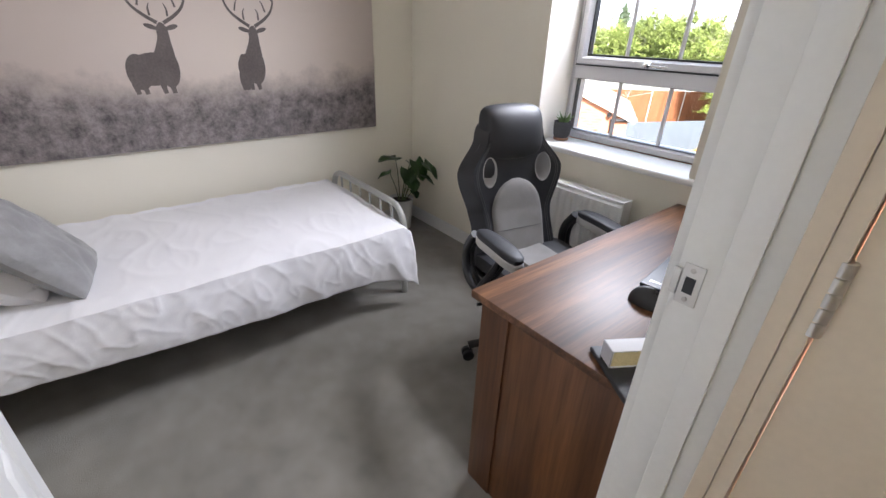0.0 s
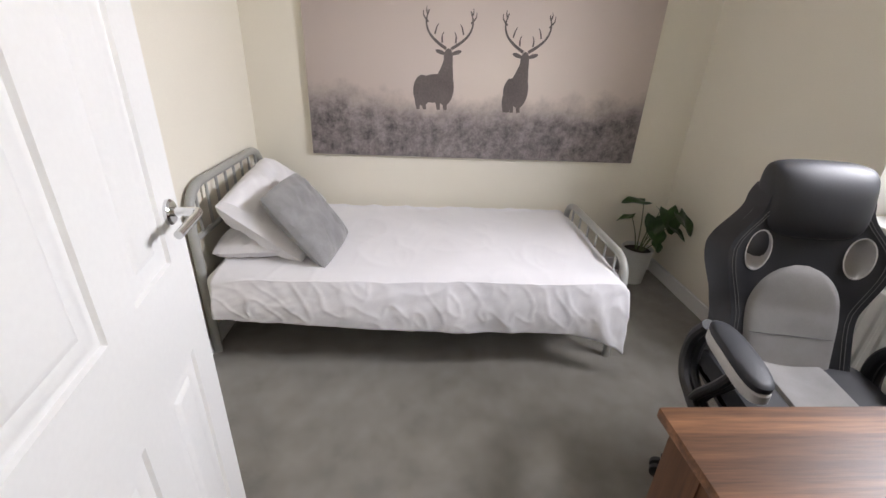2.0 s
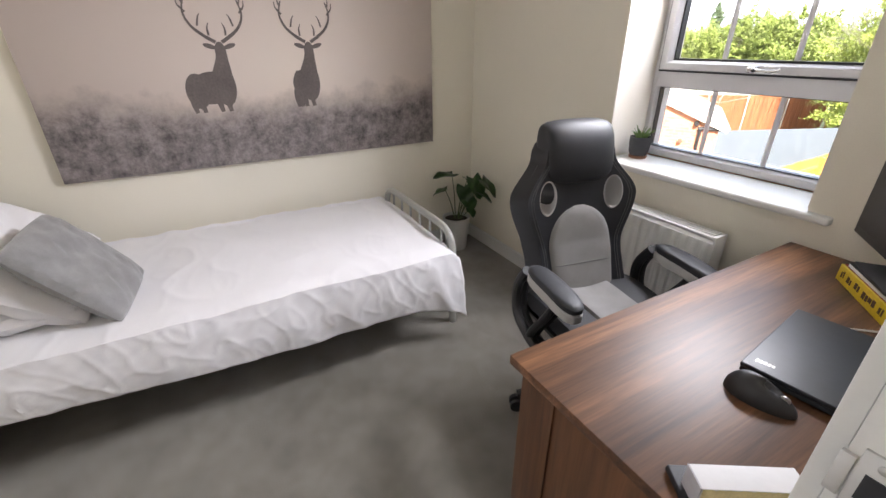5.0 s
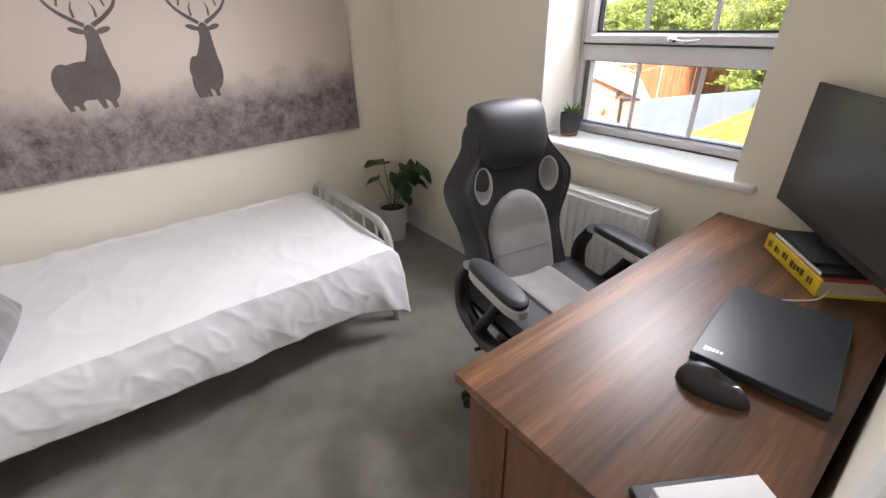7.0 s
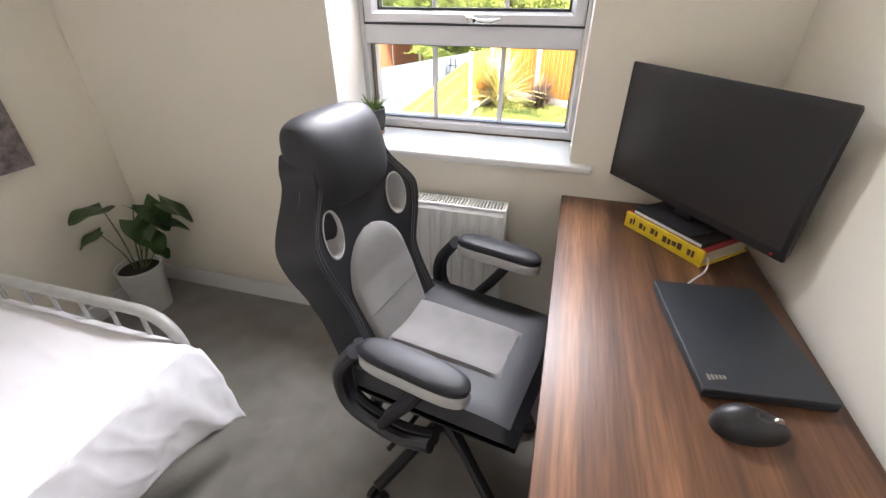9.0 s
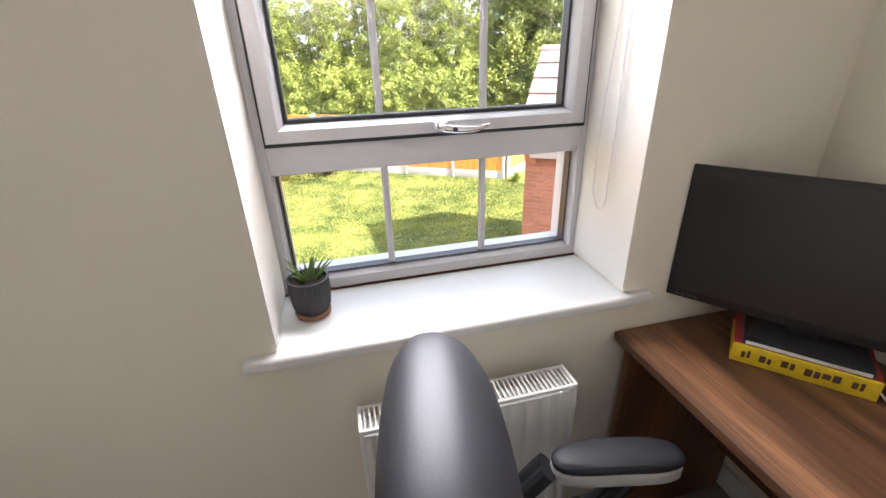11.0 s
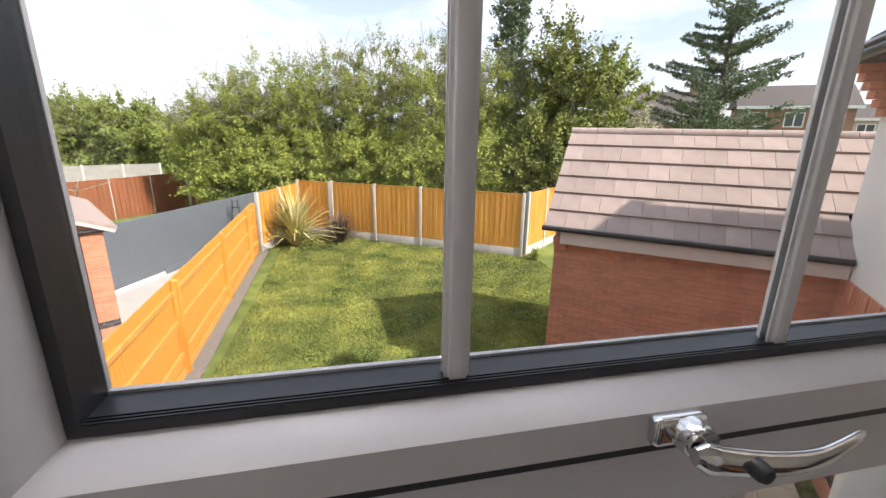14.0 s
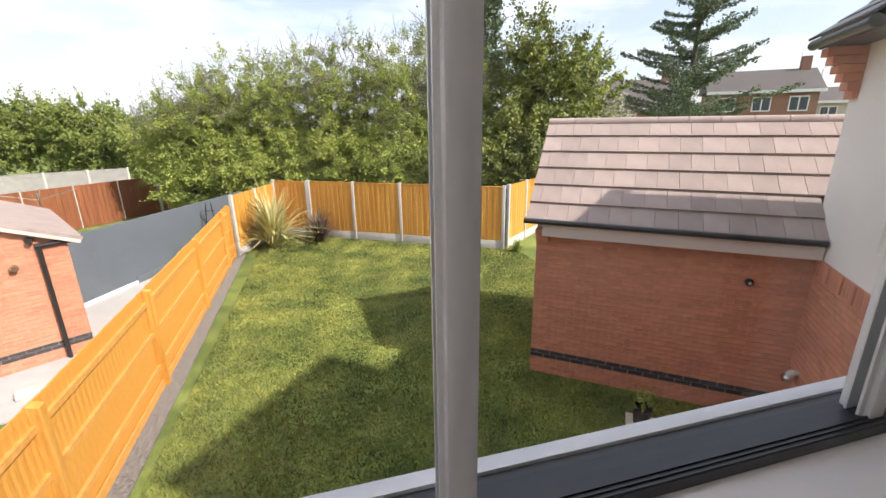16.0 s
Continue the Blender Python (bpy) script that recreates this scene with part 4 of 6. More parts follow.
# seat
def cushion_block(w, d, t, z0, x0, n=22):
    bm = bmesh.new()
    for side in (1, -1):
        def fn(u, v, side=side):
            a, b = u * 2 - 1, v * 2 - 1
            e = (max(0, 1 - a ** 6) * max(0, 1 - b ** 6)) ** 0.35
            return Vector((x0 + a * d / 2, b * w / 2 * (1 - 0.06 * (a + 1) / 2), z0 + (side * t / 2 * e + (0.018 * abs(b) ** 2 if side > 0 else 0))))
        grid(bm, n, n, fn)
    bmesh.ops.remove_doubles(bm, verts=bm.verts, dist=0.001)
    return bm
part("seat", cushion_block(0.50, 0.50, 0.11, 0.455, 0.045), M_LEATHER, chair, "black padded seat")
part("seat_panel", cushion_block(0.21, 0.36, 0.05, 0.490, 0.03), M_GREYMESH, chair, "grey fabric seat panel")
for s in (-1, 1):
    y = s * 0.272
    def pad(top, y=y):
        bm = bmesh.new()
        z0, z1, inset = (0.655, 0.682, 0.0) if top else (0.622, 0.659, -0.001)
        n = 10
        rows = []
        for zz, k in ((z0, 0.93), (z0 + 0.006, 1.0), (z1 - 0.009, 1.0), (z1 - 0.003, 0.9), (z1, 0.70)):
            loop = []
            for i in range(36):
                a = 2 * math.pi * i / 36
                c, q = math.cos(a), math.sin(a)
                px = 0.050 + math.copysign(abs(c) ** 0.6, c) * 0.140 * (0.5 * k + 0.5)
                wd = 0.038 + 0.008 * (px + 0.1)
                py = math.copysign(abs(q) ** 0.75, q) * (wd - inset) * k
                arch = -0.35 * (px - 0.02) ** 2 - 0.02 * max(0, px - 0.03)
                loop.append(bm.verts.new((px, y + py, zz + arch)))
            rows.append(loop)
        for a, b in zip(rows, rows[1:]):
            for i in range(36):
                bm.faces.new((a[i], a[(i + 1) % 36], b[(i + 1) % 36], b[i]))
        bm.faces.new(rows[0][::-1])
        bm.faces.new(rows[-1])
        return bm
    arm = part("armrest", pad(True), M_LEATHER, chair, "padded black armrest")
    part("armrest_trim", pad(False), M_TRIM, arm, "light grey armrest underside")
    bm = bmesh.new()
    for dy in (-0.013, 0.013):
        tube(bm, fillet([(-0.10, y + dy, 0.648), (-0.165, y + dy, 0.56), (-0.155, y + dy, 0.43), (0.00, y + dy, 0.385), (0.10, y + dy * 1.0, 0.42)], 0.07, 6), 0.019, 10)
        tube(bm, fillet([(0.10, y + dy, 0.640), (0.05, y + dy, 0.55), (-0.03, y + dy, 0.44), (-0.05, y + dy, 0.39)], 0.05, 6), 0.015, 10)
    part("arm_bracket", bm, M_BLKPLASTIC, chair, "black moulded arm loop")
part("seat_plate", bx(-0.12, 0.14, -0.11, 0.11, 0.375, 0.40, 0.006), M_BLKPLASTIC, chair)
bm = bmesh.new()
tube(bm, [(0.02, -0.10, 0.375), (0.00, -0.25, 0.365), (-0.01, -0.31, 0.362)], 0.007, 8)
part("tilt_lever", bm, M_BLKPLASTIC, chair)
bm = bmesh.new()
lathe(bm, [(0.03, 0.10), (0.03, 0.24), (0.022, 0.245), (0.022, 0.376)], 20)
part("gas_column", bm, M_BLKPLASTIC, chair)
for k in range(5):
    a = radians(36 + 72 * k)
    m = pose(0, 0, 0, 0, 0, math.degrees(a))
    bm = bmesh.new()
    tube(bm, fillet([(0.0, 0, 0.115), (0.10, 0, 0.112), (0.30, 0, 0.075)], 0.05), 0.026, 10, 0.018)
    leg = part("base_leg", oriented(bm, m), M_BLKPLASTIC, chair)
    for s in (-1, 1):
        bm = bmesh.new()
        lathe(bm, [(0.018, -0.010), (0.027, -0.008), (0.027, 0.008), (0.018, 0.010)], 18)
        part("caster", oriented(bm, m @ Matrix.Translation((0.30, s * 0.016, 0.027)) @ pose(0, 0, 0, 90)), M_BLKPLASTIC, leg)

# ---- radiator ----
rad = thing("radiator", "white panel radiator under the window", "radiator", Matrix.Translation((1.62, 2.92, 0.12)))
bm = bmesh.new()
def ribs(u, v):
    x = (u - 0.5) * 0.50
    q = (math.sin(x * 2 * math.pi / 0.042) * 0.5 + 0.5)
    g = min(1, max(0, q * 2.2 - 0.5))
    e = min(1, min(v, 1 - v) / 0.04)
    return Vector((x, -0.040 - 0.009 * g * e, 0.02 + v * 0.545))
grid(bm, 150, 24, ribs)
part("front_panel", bm, M_GLOSS, rad)
part("back_plate", bx(-0.25, 0.25, -0.036, 0.020, 0.02, 0.565, 0.004), M_GLOSS, rad)
for x in (-0.254, 0.251):
    part("side_cover", bx(x - 0.003, x + 0.006, -0.052, 0.024, 0.015, 0.600, 0.003), M_GLOSS, rad)
bm = bmesh.new()
box(bm, -0.25, 0.25, -0.052, -0.043, 0.588, 0.598, 0.002)
box(bm, -0.25, 0.25, 0.015, 0.024, 0.588, 0.598, 0.002)
for k in range(42):
    x = -0.245 + k * 0.01185
    box(bm, x, x + 0.0045, -0.043, 0.015, 0.589, 0.597)
part("top_grille", bm, M_GLOSS, rad, "slotted white top grille")
bm = bmesh.new()
tube(bm, fillet([(0.24, -0.02, 0.04), (0.285, -0.02, 0.04), (0.285, -0.02, -0.12)], 0.012), 0.0085, 10)
v = part("valve", bm, M_STEEL, rad, "radiator valve and pipe")
bm = bmesh.new()
lathe(bm, [(0.015, 0), (0.018, 0.01), (0.018, 0.035), (0.012, 0.042)], 18, (0.285, -0.02, 0.05))
part("valve_cap", bm, M_GLOSS, v)
for x in (-0.18, 0.18):
    part("bracket", bx(x - 0.012, x + 0.012, 0.020, 0.075, 0.10, 0.50, 0.002), M_GLOSS, rad)

# ---- monitor on its books, laptop, mouse, notes ----
DZT = 0.7503
bd = Vector((0.170, -0.195, 0)).normalized()
bn = Vector((-bd.y, bd.x, 0))
def on_desk(px, py, z=DZT, d=None):
    d = d or bd
    n = Vector((-d.y, d.x, 0))
    return Matrix(((d.x, n.x, 0, px), (d.y, n.y, 0, py), (0, 0, 1, z), (0, 0, 0, 1)))
book = thing("hardback_book", "thick yellow hardback book under the monitor", "book", on_desk(2.247, 2.817))
part("cover", bx(0, 0.262, 0.006, 0.190, 0.0, 0.004, 0.001), M_YELLOW, book)
part("cover", bx(0, 0.262, 0.006, 0.190, 0.044, 0.048, 0.001), M_RED, book, "dark red and black front board")
part("spine", bx(0, 0.262, -0.002, 0.0055, 0.0, 0.048, 0.003, 3), M_YELLOW, book, "yellow spine with dark lettering")
part("page_block", bx(0.006, 0.256, 0.0057, 0.184, 0.0042, 0.0438), M_PAGES, book)
bm = bmesh.new()
xx = 0.02
random.seed(4)
while xx < 0.235:
    w = random.uniform(0.005, 0.014)
    box(bm, xx, xx + w, -0.0029, -0.0021, 0.018 + random.uniform(-0.003, 0.003), 0.032 + random.uniform(-0.004, 0.006))
    xx += w + (0.004 if random.random() < 0.75 else 0.018)
part("lettering", bm, M_BARS, book)
book2 = thing("thin_book", "thin black book on the yellow one", "book", on_desk(2.247, 2.817, DZT + 0.0485))
part("cover", bx(0.016, 0.248, 0.007, 0.188, 0.0, 0.012, 0.002), M_BLKPLASTIC, book2)
part("page_edge", bx(0.022, 0.242, 0.0045, 0.0065, 0.002, 0.0095), M_PAPER, book2)

MD = Vector((0.330, -0.440, 0)).normalized()
mon = thing("monitor", "black wide computer monitor switched off", "monitor", on_desk(2.372, 2.765, 0, MD))
MW, MZ0, MZ1 = 0.575, 0.845, 1.188
part("back_shell", bx(-MW / 2 + 0.004, MW / 2 - 0.004, 0.004, 0.026, MZ0 + 0.004, MZ1 - 0.004, 0.008, 3), M_BLKPLASTIC, mon)
part("bezel", bx(-MW / 2 - 0.001, MW / 2 + 0.001, -0.006, 0.006, MZ0 - 0.001, MZ1 + 0.001, 0.003), M_BLKPLASTIC, mon)
part("screen", bx(-MW / 2 + 0.012, MW / 2 - 0.012, -0.0066, -0.0058, MZ0 + 0.022, MZ1 - 0.012), M_SCREEN, mon, "dark matt screen")
bm = bmesh.new()
for k in range(4):
    box(bm, -MW / 2 + 0.02 + k * 0.014, -MW / 2 + 0.029 + k * 0.014, -0.0070, -0.0060, MZ0 + 0.006, MZ0 + 0.010)
part("button_mark", bm, M_THREAD, mon)
part("power_light", bx(MW / 2 - 0.03, MW / 2 - 0.024, -0.0072, -0.0060, MZ0 + 0.006, MZ0 + 0.010), M_LED, mon, "small red power light")
part("neck", bx(-0.03, 0.03, 0.012, 0.036, 0.812, 0.88, 0.005), M_BLKPLASTIC, mon)
part("foot", bx(-0.095, 0.095, -0.055, 0.075, 0.8115, 0.820, 0.004), M_BLKPLASTIC, mon)
lap = thing("laptop", "closed dark grey laptop on the desk", "laptop", on_desk(2.327, 2.170, DZT, Vector((0.985, 0.12, 0)).normalized()))
part("base", bx(0, 0.222, 0, 0.325, 0.002, 0.013, 0.003), M_LAPTOP, lap)
lid = part("lid", bx(-0.001, 0.223, -0.001, 0.326, 0.0135, 0.024, 0.004, 3), M_LAPTOP, lap)
bm = bmesh.new()
for k in range(5):
    box(bm, 0.016 + k * 0.007, 0.021 + k * 0.007, 0.022 + k * 0.0015, 0.036, 0.02395, 0.0244)
part("badge", bm, M_STEEL, lid, "small silver mark")
mouse = thing("computer_mouse", "black computer mouse beside the laptop", "mouse", on_desk(2.392, 2.122, DZT, Vector((0.985, 0.12, 0)).normalized()))
bm = bmesh.new()
def mshape(u, v):
    a = u * 2 * math.pi
    q = v * math.pi / 2
    r = math.cos(q)
    x = math.cos(a) * 0.062 * r ** 0.75
    y = math.sin(a) * (0.033 - 0.006 * math.cos(a)) * r ** 0.75
    z = math.sin(q) * (0.040 - 0.010 * math.cos(a))
    return Vector((x, y, z))
grid(bm, 32, 12, mshape)
bmesh.ops.remove_doubles(bm, verts=bm.verts, dist=0.0006)
body = part("shell", bm, M_BLKPLASTIC, mouse)
bm = bmesh.new()
lathe(bm, [(0.006, -0.003), (0.009, -0.002), (0.009, 0.002), (0.006, 0.003)], 16)
part("wheel", oriented(bm, Matrix.Translation((0.036, 0, 0.024)) @ pose(0, 0, 0, 90)), M_STEEL, body)
# a desk stand with a paperback and note sheets at the near end of the desk
ND = Vector((0.53, 0.85, 0)).normalized()
tray = thing("wallet", "flat black leather wallet on the desk corner", "wallet", on_desk(2.448, 1.812, DZT, ND))
body = part("wallet_body", bx(-0.012, 0.150, -0.110, 0.050, 0.0, 0.014, 0.006, 3), M_LEATHER, tray)
part("strap", bx(0.050, 0.075, -0.111, -0.026, 0.0141, 0.018, 0.001), M_LEATHER, tray)
pb = thing("paperback", "small white-topped paperback with torn cream edge on a black wallet", "book", on_desk(2.448, 1.812, DZT + 0.0142, ND))
part("cover", bx(0.0, 0.150, -0.022, 0.018, 0.040, 0.0414, 0.0005), M_PAPER, pb, "white upper cover")
part("cover", bx(0.0, 0.150, -0.024, 0.018, 0.0, 0.0012, 0.0005), M_PAPER, pb, "white back cover")
bm = bmesh.new()
def torn(u, v):
    """The long edge of the page block, frayed along its top."""
    x = 0.002 + 0.146 * u
    ragged = 0.003 * noise.noise(Vector((u * 14, 0.0, 3.0))) + 0.0015 * noise.noise(Vector((u * 45, 0.0, 5.0)))
    return Vector((x, -0.0205 + 0.0012 * noise.noise(Vector((u * 20, v * 4, 1.0))), 0.0014 + v * (0.0362 + ragged)))
grid(bm, 40, 6, torn)
part("torn_edge", bm, M_TORN, pb, "yellowed torn edge")
part("page_block", bx(0.002, 0.148, -0.0185, 0.016, 0.0014, 0.0398), M_PAPER, pb)
part("spine_band", bx(-0.0025, -0.0003, -0.022, 0.018, 0.0, 0.0414), M_LILAC, pb, "pale lilac-grey end")
cab = thing("white_cable", "thin white cable running from the books to the laptop", "cable")
bm = bmesh.new()
tube(bm, fillet([(2.425, 2.690, 0.790), (2.44, 2.645, 0.770), (2.43, 2.600, 0.7535), (2.395, 2.560, 0.7535), (2.365, 2.515, 0.758)], 0.03), 0.0025, 8)
part("cable", bm, M_CORD, cab)
bm = bx(2.352, 2.374, 2.496, 2.516, 0.752, 0.760, 0.002)
part("plug", bm, M_CORD, cab)

# ---- plants indoors ----
pot = thing("potted_plant", "green broad-leaved plant in a white pot on the carpet", "plant", Matrix.Translation((0.165, 2.770, 0)))
bm = bmesh.new()
lathe(bm, [(0.072, 0), (0.076, 0.004), (0.098, 0.235), (0.100, 0.245), (0.092, 0.245), (0.088, 0.222)], 40)
part("pot", bm, M_POTW, pot)
bm = bmesh.new()
lathe(bm, [(0.089, 0.216), (0.089, 0.223), (0.03, 0.228)], 24)
part("soil", bm, M_SOIL, pot)
random.seed(11)
def big_leaf(size):
    """A broad heart-shaped leaf with a shallow fold along its rib."""
    bm = bmesh.new()
    def fn(u, v):
        a = u * 2 - 1
        w = size * 0.50 * math.sin(math.pi * min(1.0, 0.16 + v * 0.84) ** 0.82) ** 0.62
        lobe = 0.20 * size * max(0, 1 - v * 2.6) * abs(a) ** 0.7
        z = -0.20 * size * v * v + 0.13 * abs(a) ** 1.3 * size - 0.05 * size * abs(a) ** 3 + 0.006 * math.sin(v * 8 + a * 3)
        return Vector((v * size - lobe, a * w, z))
    grid(bm, 12, 14, fn)
    return bm
LEAVES = [((-0.03, -0.02, 0.550), -95, 4, 0.140), ((0.095, 0.075, 0.540), 15, -52, 0.150), ((0.150, 0.115, 0.535), 40, -40, 0.150), ((0.050, 0.035, 0.475), -20, -48, 0.125),
          ((0.130, 0.095, 0.450), 60, -30, 0.130), ((0.070, 0.040, 0.400), -10, -18, 0.120), ((-0.065, -0.055, 0.440), -120, -20, 0.100), ((0.085, 0.060, 0.320), 10, -40, 0.070),
          ((0.010, 0.080, 0.500), 80, -30, 0.130)]
for p, yaw, pit, sz in LEAVES:
    end = Vector(p)
    bm = bmesh.new()
    tube(bm, fillet([(end.x * 0.15, end.y * 0.15, 0.222), (end.x * 0.45, end.y * 0.4, end.z * 0.75), tuple(end)], 0.12), 0.004, 7, 0.0025)
    st = part("stem", bm, M_STEM, pot)
    ob = part("leaf", oriented(big_leaf(sz), Matrix.Translation(end) @ pose(0, 0, 0, 0, -pit, yaw)), M_LEAFH, pot)
    ob.data.shade_smooth()
sp = thing("succulent_plant", "small succulent in a dark ribbed pot on the sill", "plant", Matrix.Translation((1.290, 3.128, 0.8665)))
bm = bmesh.new()
lathe(bm, [(0.030, 0.0), (0.040, 0.002), (0.043, 0.012), (0.038, 0.014)], 32)
part("saucer", bm, M_TERRA, sp, "terracotta saucer")
bm = bmesh.new()
prof = [(0.036, 0.0145), (0.044, 0.03), (0.048, 0.07), (0.047, 0.098), (0.049, 0.101), (0.043, 0.101), (0.041, 0.092)]
N = 80
rings = []
for r, z in prof:
    rings.append([bm.verts.new(((r + 0.0009 * ((k % 2) * 2 - 1)) * math.cos(2 * math.pi * k / N + z * 6), (r + 0.0009 * ((k % 2) * 2 - 1)) * math.sin(2 * math.pi * k / N + z * 6), z)) for k in range(N)])
for a, b in zip(rings, rings[1:]):
    for k in range(N):
        bm.faces.new((a[k], a[(k + 1) % N], b[(k + 1) % N], b[k]))
bm.faces.new(rings[0][::-1])
part("pot", bm, M_POTD, sp)
bm = bmesh.new()
lathe(bm, [(0.041, 0.088), (0.041, 0.093), (0.015, 0.096)], 24)
part("soil", bm, M_SOIL, sp)
for k in range(26):
    a, tl, ln = random.uniform(0, 6.28), random.uniform(0.15, 1.0), random.uniform(0.030, 0.062)
    b = Vector((math.cos(a) * 0.022 * tl, math.sin(a) * 0.022 * tl, 0.094))
    d = Vector((math.cos(a) * tl * 0.8, math.sin(a) * tl * 0.8, 1.0)).normalized()
    bm = bmesh.new()
    tube(bm, [b, b + d * ln * 0.5 + Vector((0, 0, 0.002)), b + d * ln + Vector((math.cos(a), math.sin(a), 0)) * 0.006], 0.0042, 6, 0.0008)
    part("leaf", bm, M_SUCC, sp)


# ---- outdoors ----
def stuff_part(name, bm, material, parent):
    ob = part(name, bm, material, parent)
    ob["kind"] = "stuff"
    return ob


def slab(name, p0, p1, t, z0, z1, material, label, category, kind="structure", bevel=0.0):
    """An upright slab along the line p0 to p1, t thick to its right."""
    m = along(p0, p1)
    ln = (Vector((*p1, 0)) - Vector((*p0, 0))).length
    return solid(name, bx(0, ln, -t, 0, z0, z1, bevel), material, label, category, kind, m=m)


def along(p0, p1, z=0.0):
    """Local x runs from p0 to p1 on the ground, local y to its left."""
    d = (Vector((*p1, 0)) - Vector((*p0, 0))).normalized()
    return Matrix(((d.x, -d.y, 0, p0[0]), (d.y, d.x, 0, p0[1]), (0, 0, 1, z), (0, 0, 0, 1)))


solid("ground", bx(-600, 600, -600, 900, G - 0.5, G - 0.03), M_LAWN, "grassy ground reaching the horizon", "ground")
lawn = solid("lawn", bx(-1.02, 9.0, 3.4, 21.6, G - 0.03, G), M_LAWN, "mown lawn with pale and dark patches", "lawn")

# grass blades
rng = np.random.default_rng(3)
N = 210000
gx, gy = rng.uniform(-1.0, 7.6, N), 6.0 + 14.6 * rng.random(N) ** 1.3
keep = (gy < 21.0 - 0.62 * np.maximum(gx - 0.3, 0)) & ~((0.784 * (gx - 4.654) - 0.62 * (gy - 9.087) > -0.02) & (0.784 * (gy - 9.087) + 0.62 * (gx - 4.654) > -0.02))
gx, gy = gx[keep], gy[keep]
N = len(gx)
a = rng.uniform(0, 6.283, N)
h = rng.uniform(0.015, 0.055, N)
w = 0.006 + 0.0009 * (gy - 4)
lx, ly = rng.normal(0, 0.016, N), rng.normal(0, 0.016, N)
V = np.empty((N, 3, 3))
V[:, 0] = np.c_[gx - np.cos(a) * w, gy - np.sin(a) * w, np.full(N, G - 0.002)]
V[:, 1] = np.c_[gx + np.cos(a) * w, gy + np.sin(a) * w, np.full(N, G - 0.002)]
V[:, 2] = np.c_[gx + lx, gy + ly, G + h]
grass = new("grass", raw("grass", V.reshape(-1, 3).tolist(), np.arange(N * 3).reshape(-1, 3).tolist(), M_GRASS))
tagged(grass, "short green lawn grass", "grass", kind="stuff")
# gravel edging along the fence
solid("gravel_edge", bx(-0.16, 0.10, 0, 14.6, 0, 0.035), M_GRAVEL, "dark gravel strip along the fence", "edging", m=Matrix.Translation((-1.15, 4.6, G)) @ pose(0, 0, 0, 0, 0, 1.6))

# ---- feather-edge fence along the garden ----
fp0, fp1 = (-1.26, 4.30), (-1.73, 18.02)
fm = along(fp0, fp1, G)
fence = thing("garden_fence", "orange-stained feather-edge timber fence with posts and rails", "fence", fm, kind="structure")
FLEN = (Vector(fp1) - Vector(fp0)).length
posts = [0.10, 3.10, 6.10, 9.38, 12.60, FLEN - 0.06]
board_me = mesh_from("board", bx(-0.058, 0.058, -0.009, 0.009, 0.0, 1.62, 0.002, 1), M_FENCE)
k = 0
xx = 0.06
random.seed(2)
while xx < FLEN:
    b = new("board", board_me)
    b.parent = fence
    b.matrix_basis = Matrix.Translation((xx, 0.062 + random.uniform(-0.003, 0.003), 0.13 + random.uniform(-0.008, 0.008))) @ pose(0, 0, 0, 0, 0, -6)
    xx += 0.105
for q in posts:
    bm = bx(-0.055, 0.055, -0.055, 0.048, 0.0, 1.76)
    top = [v for v in bm.verts if v.co.z > 1.7]
    for v in top:
        v.co.z -= 0.03 if v.co.y < 0 else 0
    part("post", oriented(bm, Matrix.Translation((q, 0, 0))), M_FENCE, fence)
for a, b in zip(posts, posts[1:]):
    for z in (0.40, 0.98, 1.52):
        bm = bx(a + 0.056, b - 0.056, 0.004, 0.050, z - 0.036, z + 0.036)
        for v in bm.verts:
            if v.co.y < 0 and v.co.z > z:
                v.co.z -= 0.03
        part("arris_rail", bm, M_FENCE2, fence)
    part("gravel_board", bx(a + 0.056, b - 0.056, 0.0, 0.030, 0.0, 0.16), M_FENCE2, fence)

# ---- back fence: panels between concrete posts ----


def panel_fence(name, p0, p1, n, label, tall=2.12, light=M_FENCE, gravel=0.30, post_w=0.05, strips=True):
    m = along(p0, p1, G)
    f = thing(name, label, "fence", m, kind="structure")
    ln = (Vector(p1) - Vector(p0)).length
    s = ln / n
    for i in range(n + 1):
        part("concrete_post", bx(i * s - post_w, i * s + post_w, -0.055, 0.055, 0, tall + 0.03, 0.008), M_CONC, f)
    for i in range(n):
        x0, x1 = i * s + post_w + 0.001, (i + 1) * s - post_w - 0.001
        if gravel:
            part("gravel_board", bx(x0, x1, -0.026, 0.026, 0, gravel, 0.003), M_CONC, f)
        bm = bmesh.new()
        step = 0.1
        c = max(1, int(round((x1 - x0) / step)))
        for j in range(c):
            a = x0 + (x1 - x0) * j / c
            off = 0.008 * (j % 2)
            box(bm, a, a + (x1 - x0) / c - 0.004, -0.020 - off, -0.008 - off, gravel + 0.005, tall - 0.03)
        box(bm, x0, x1, -0.007, 0.012, gravel + 0.005, tall - 0.035)
        box(bm, x0, x1, -0.032, 0.012, tall - 0.034, tall, 0.003)
        part("fence_panel", bm, light, f)
    return f


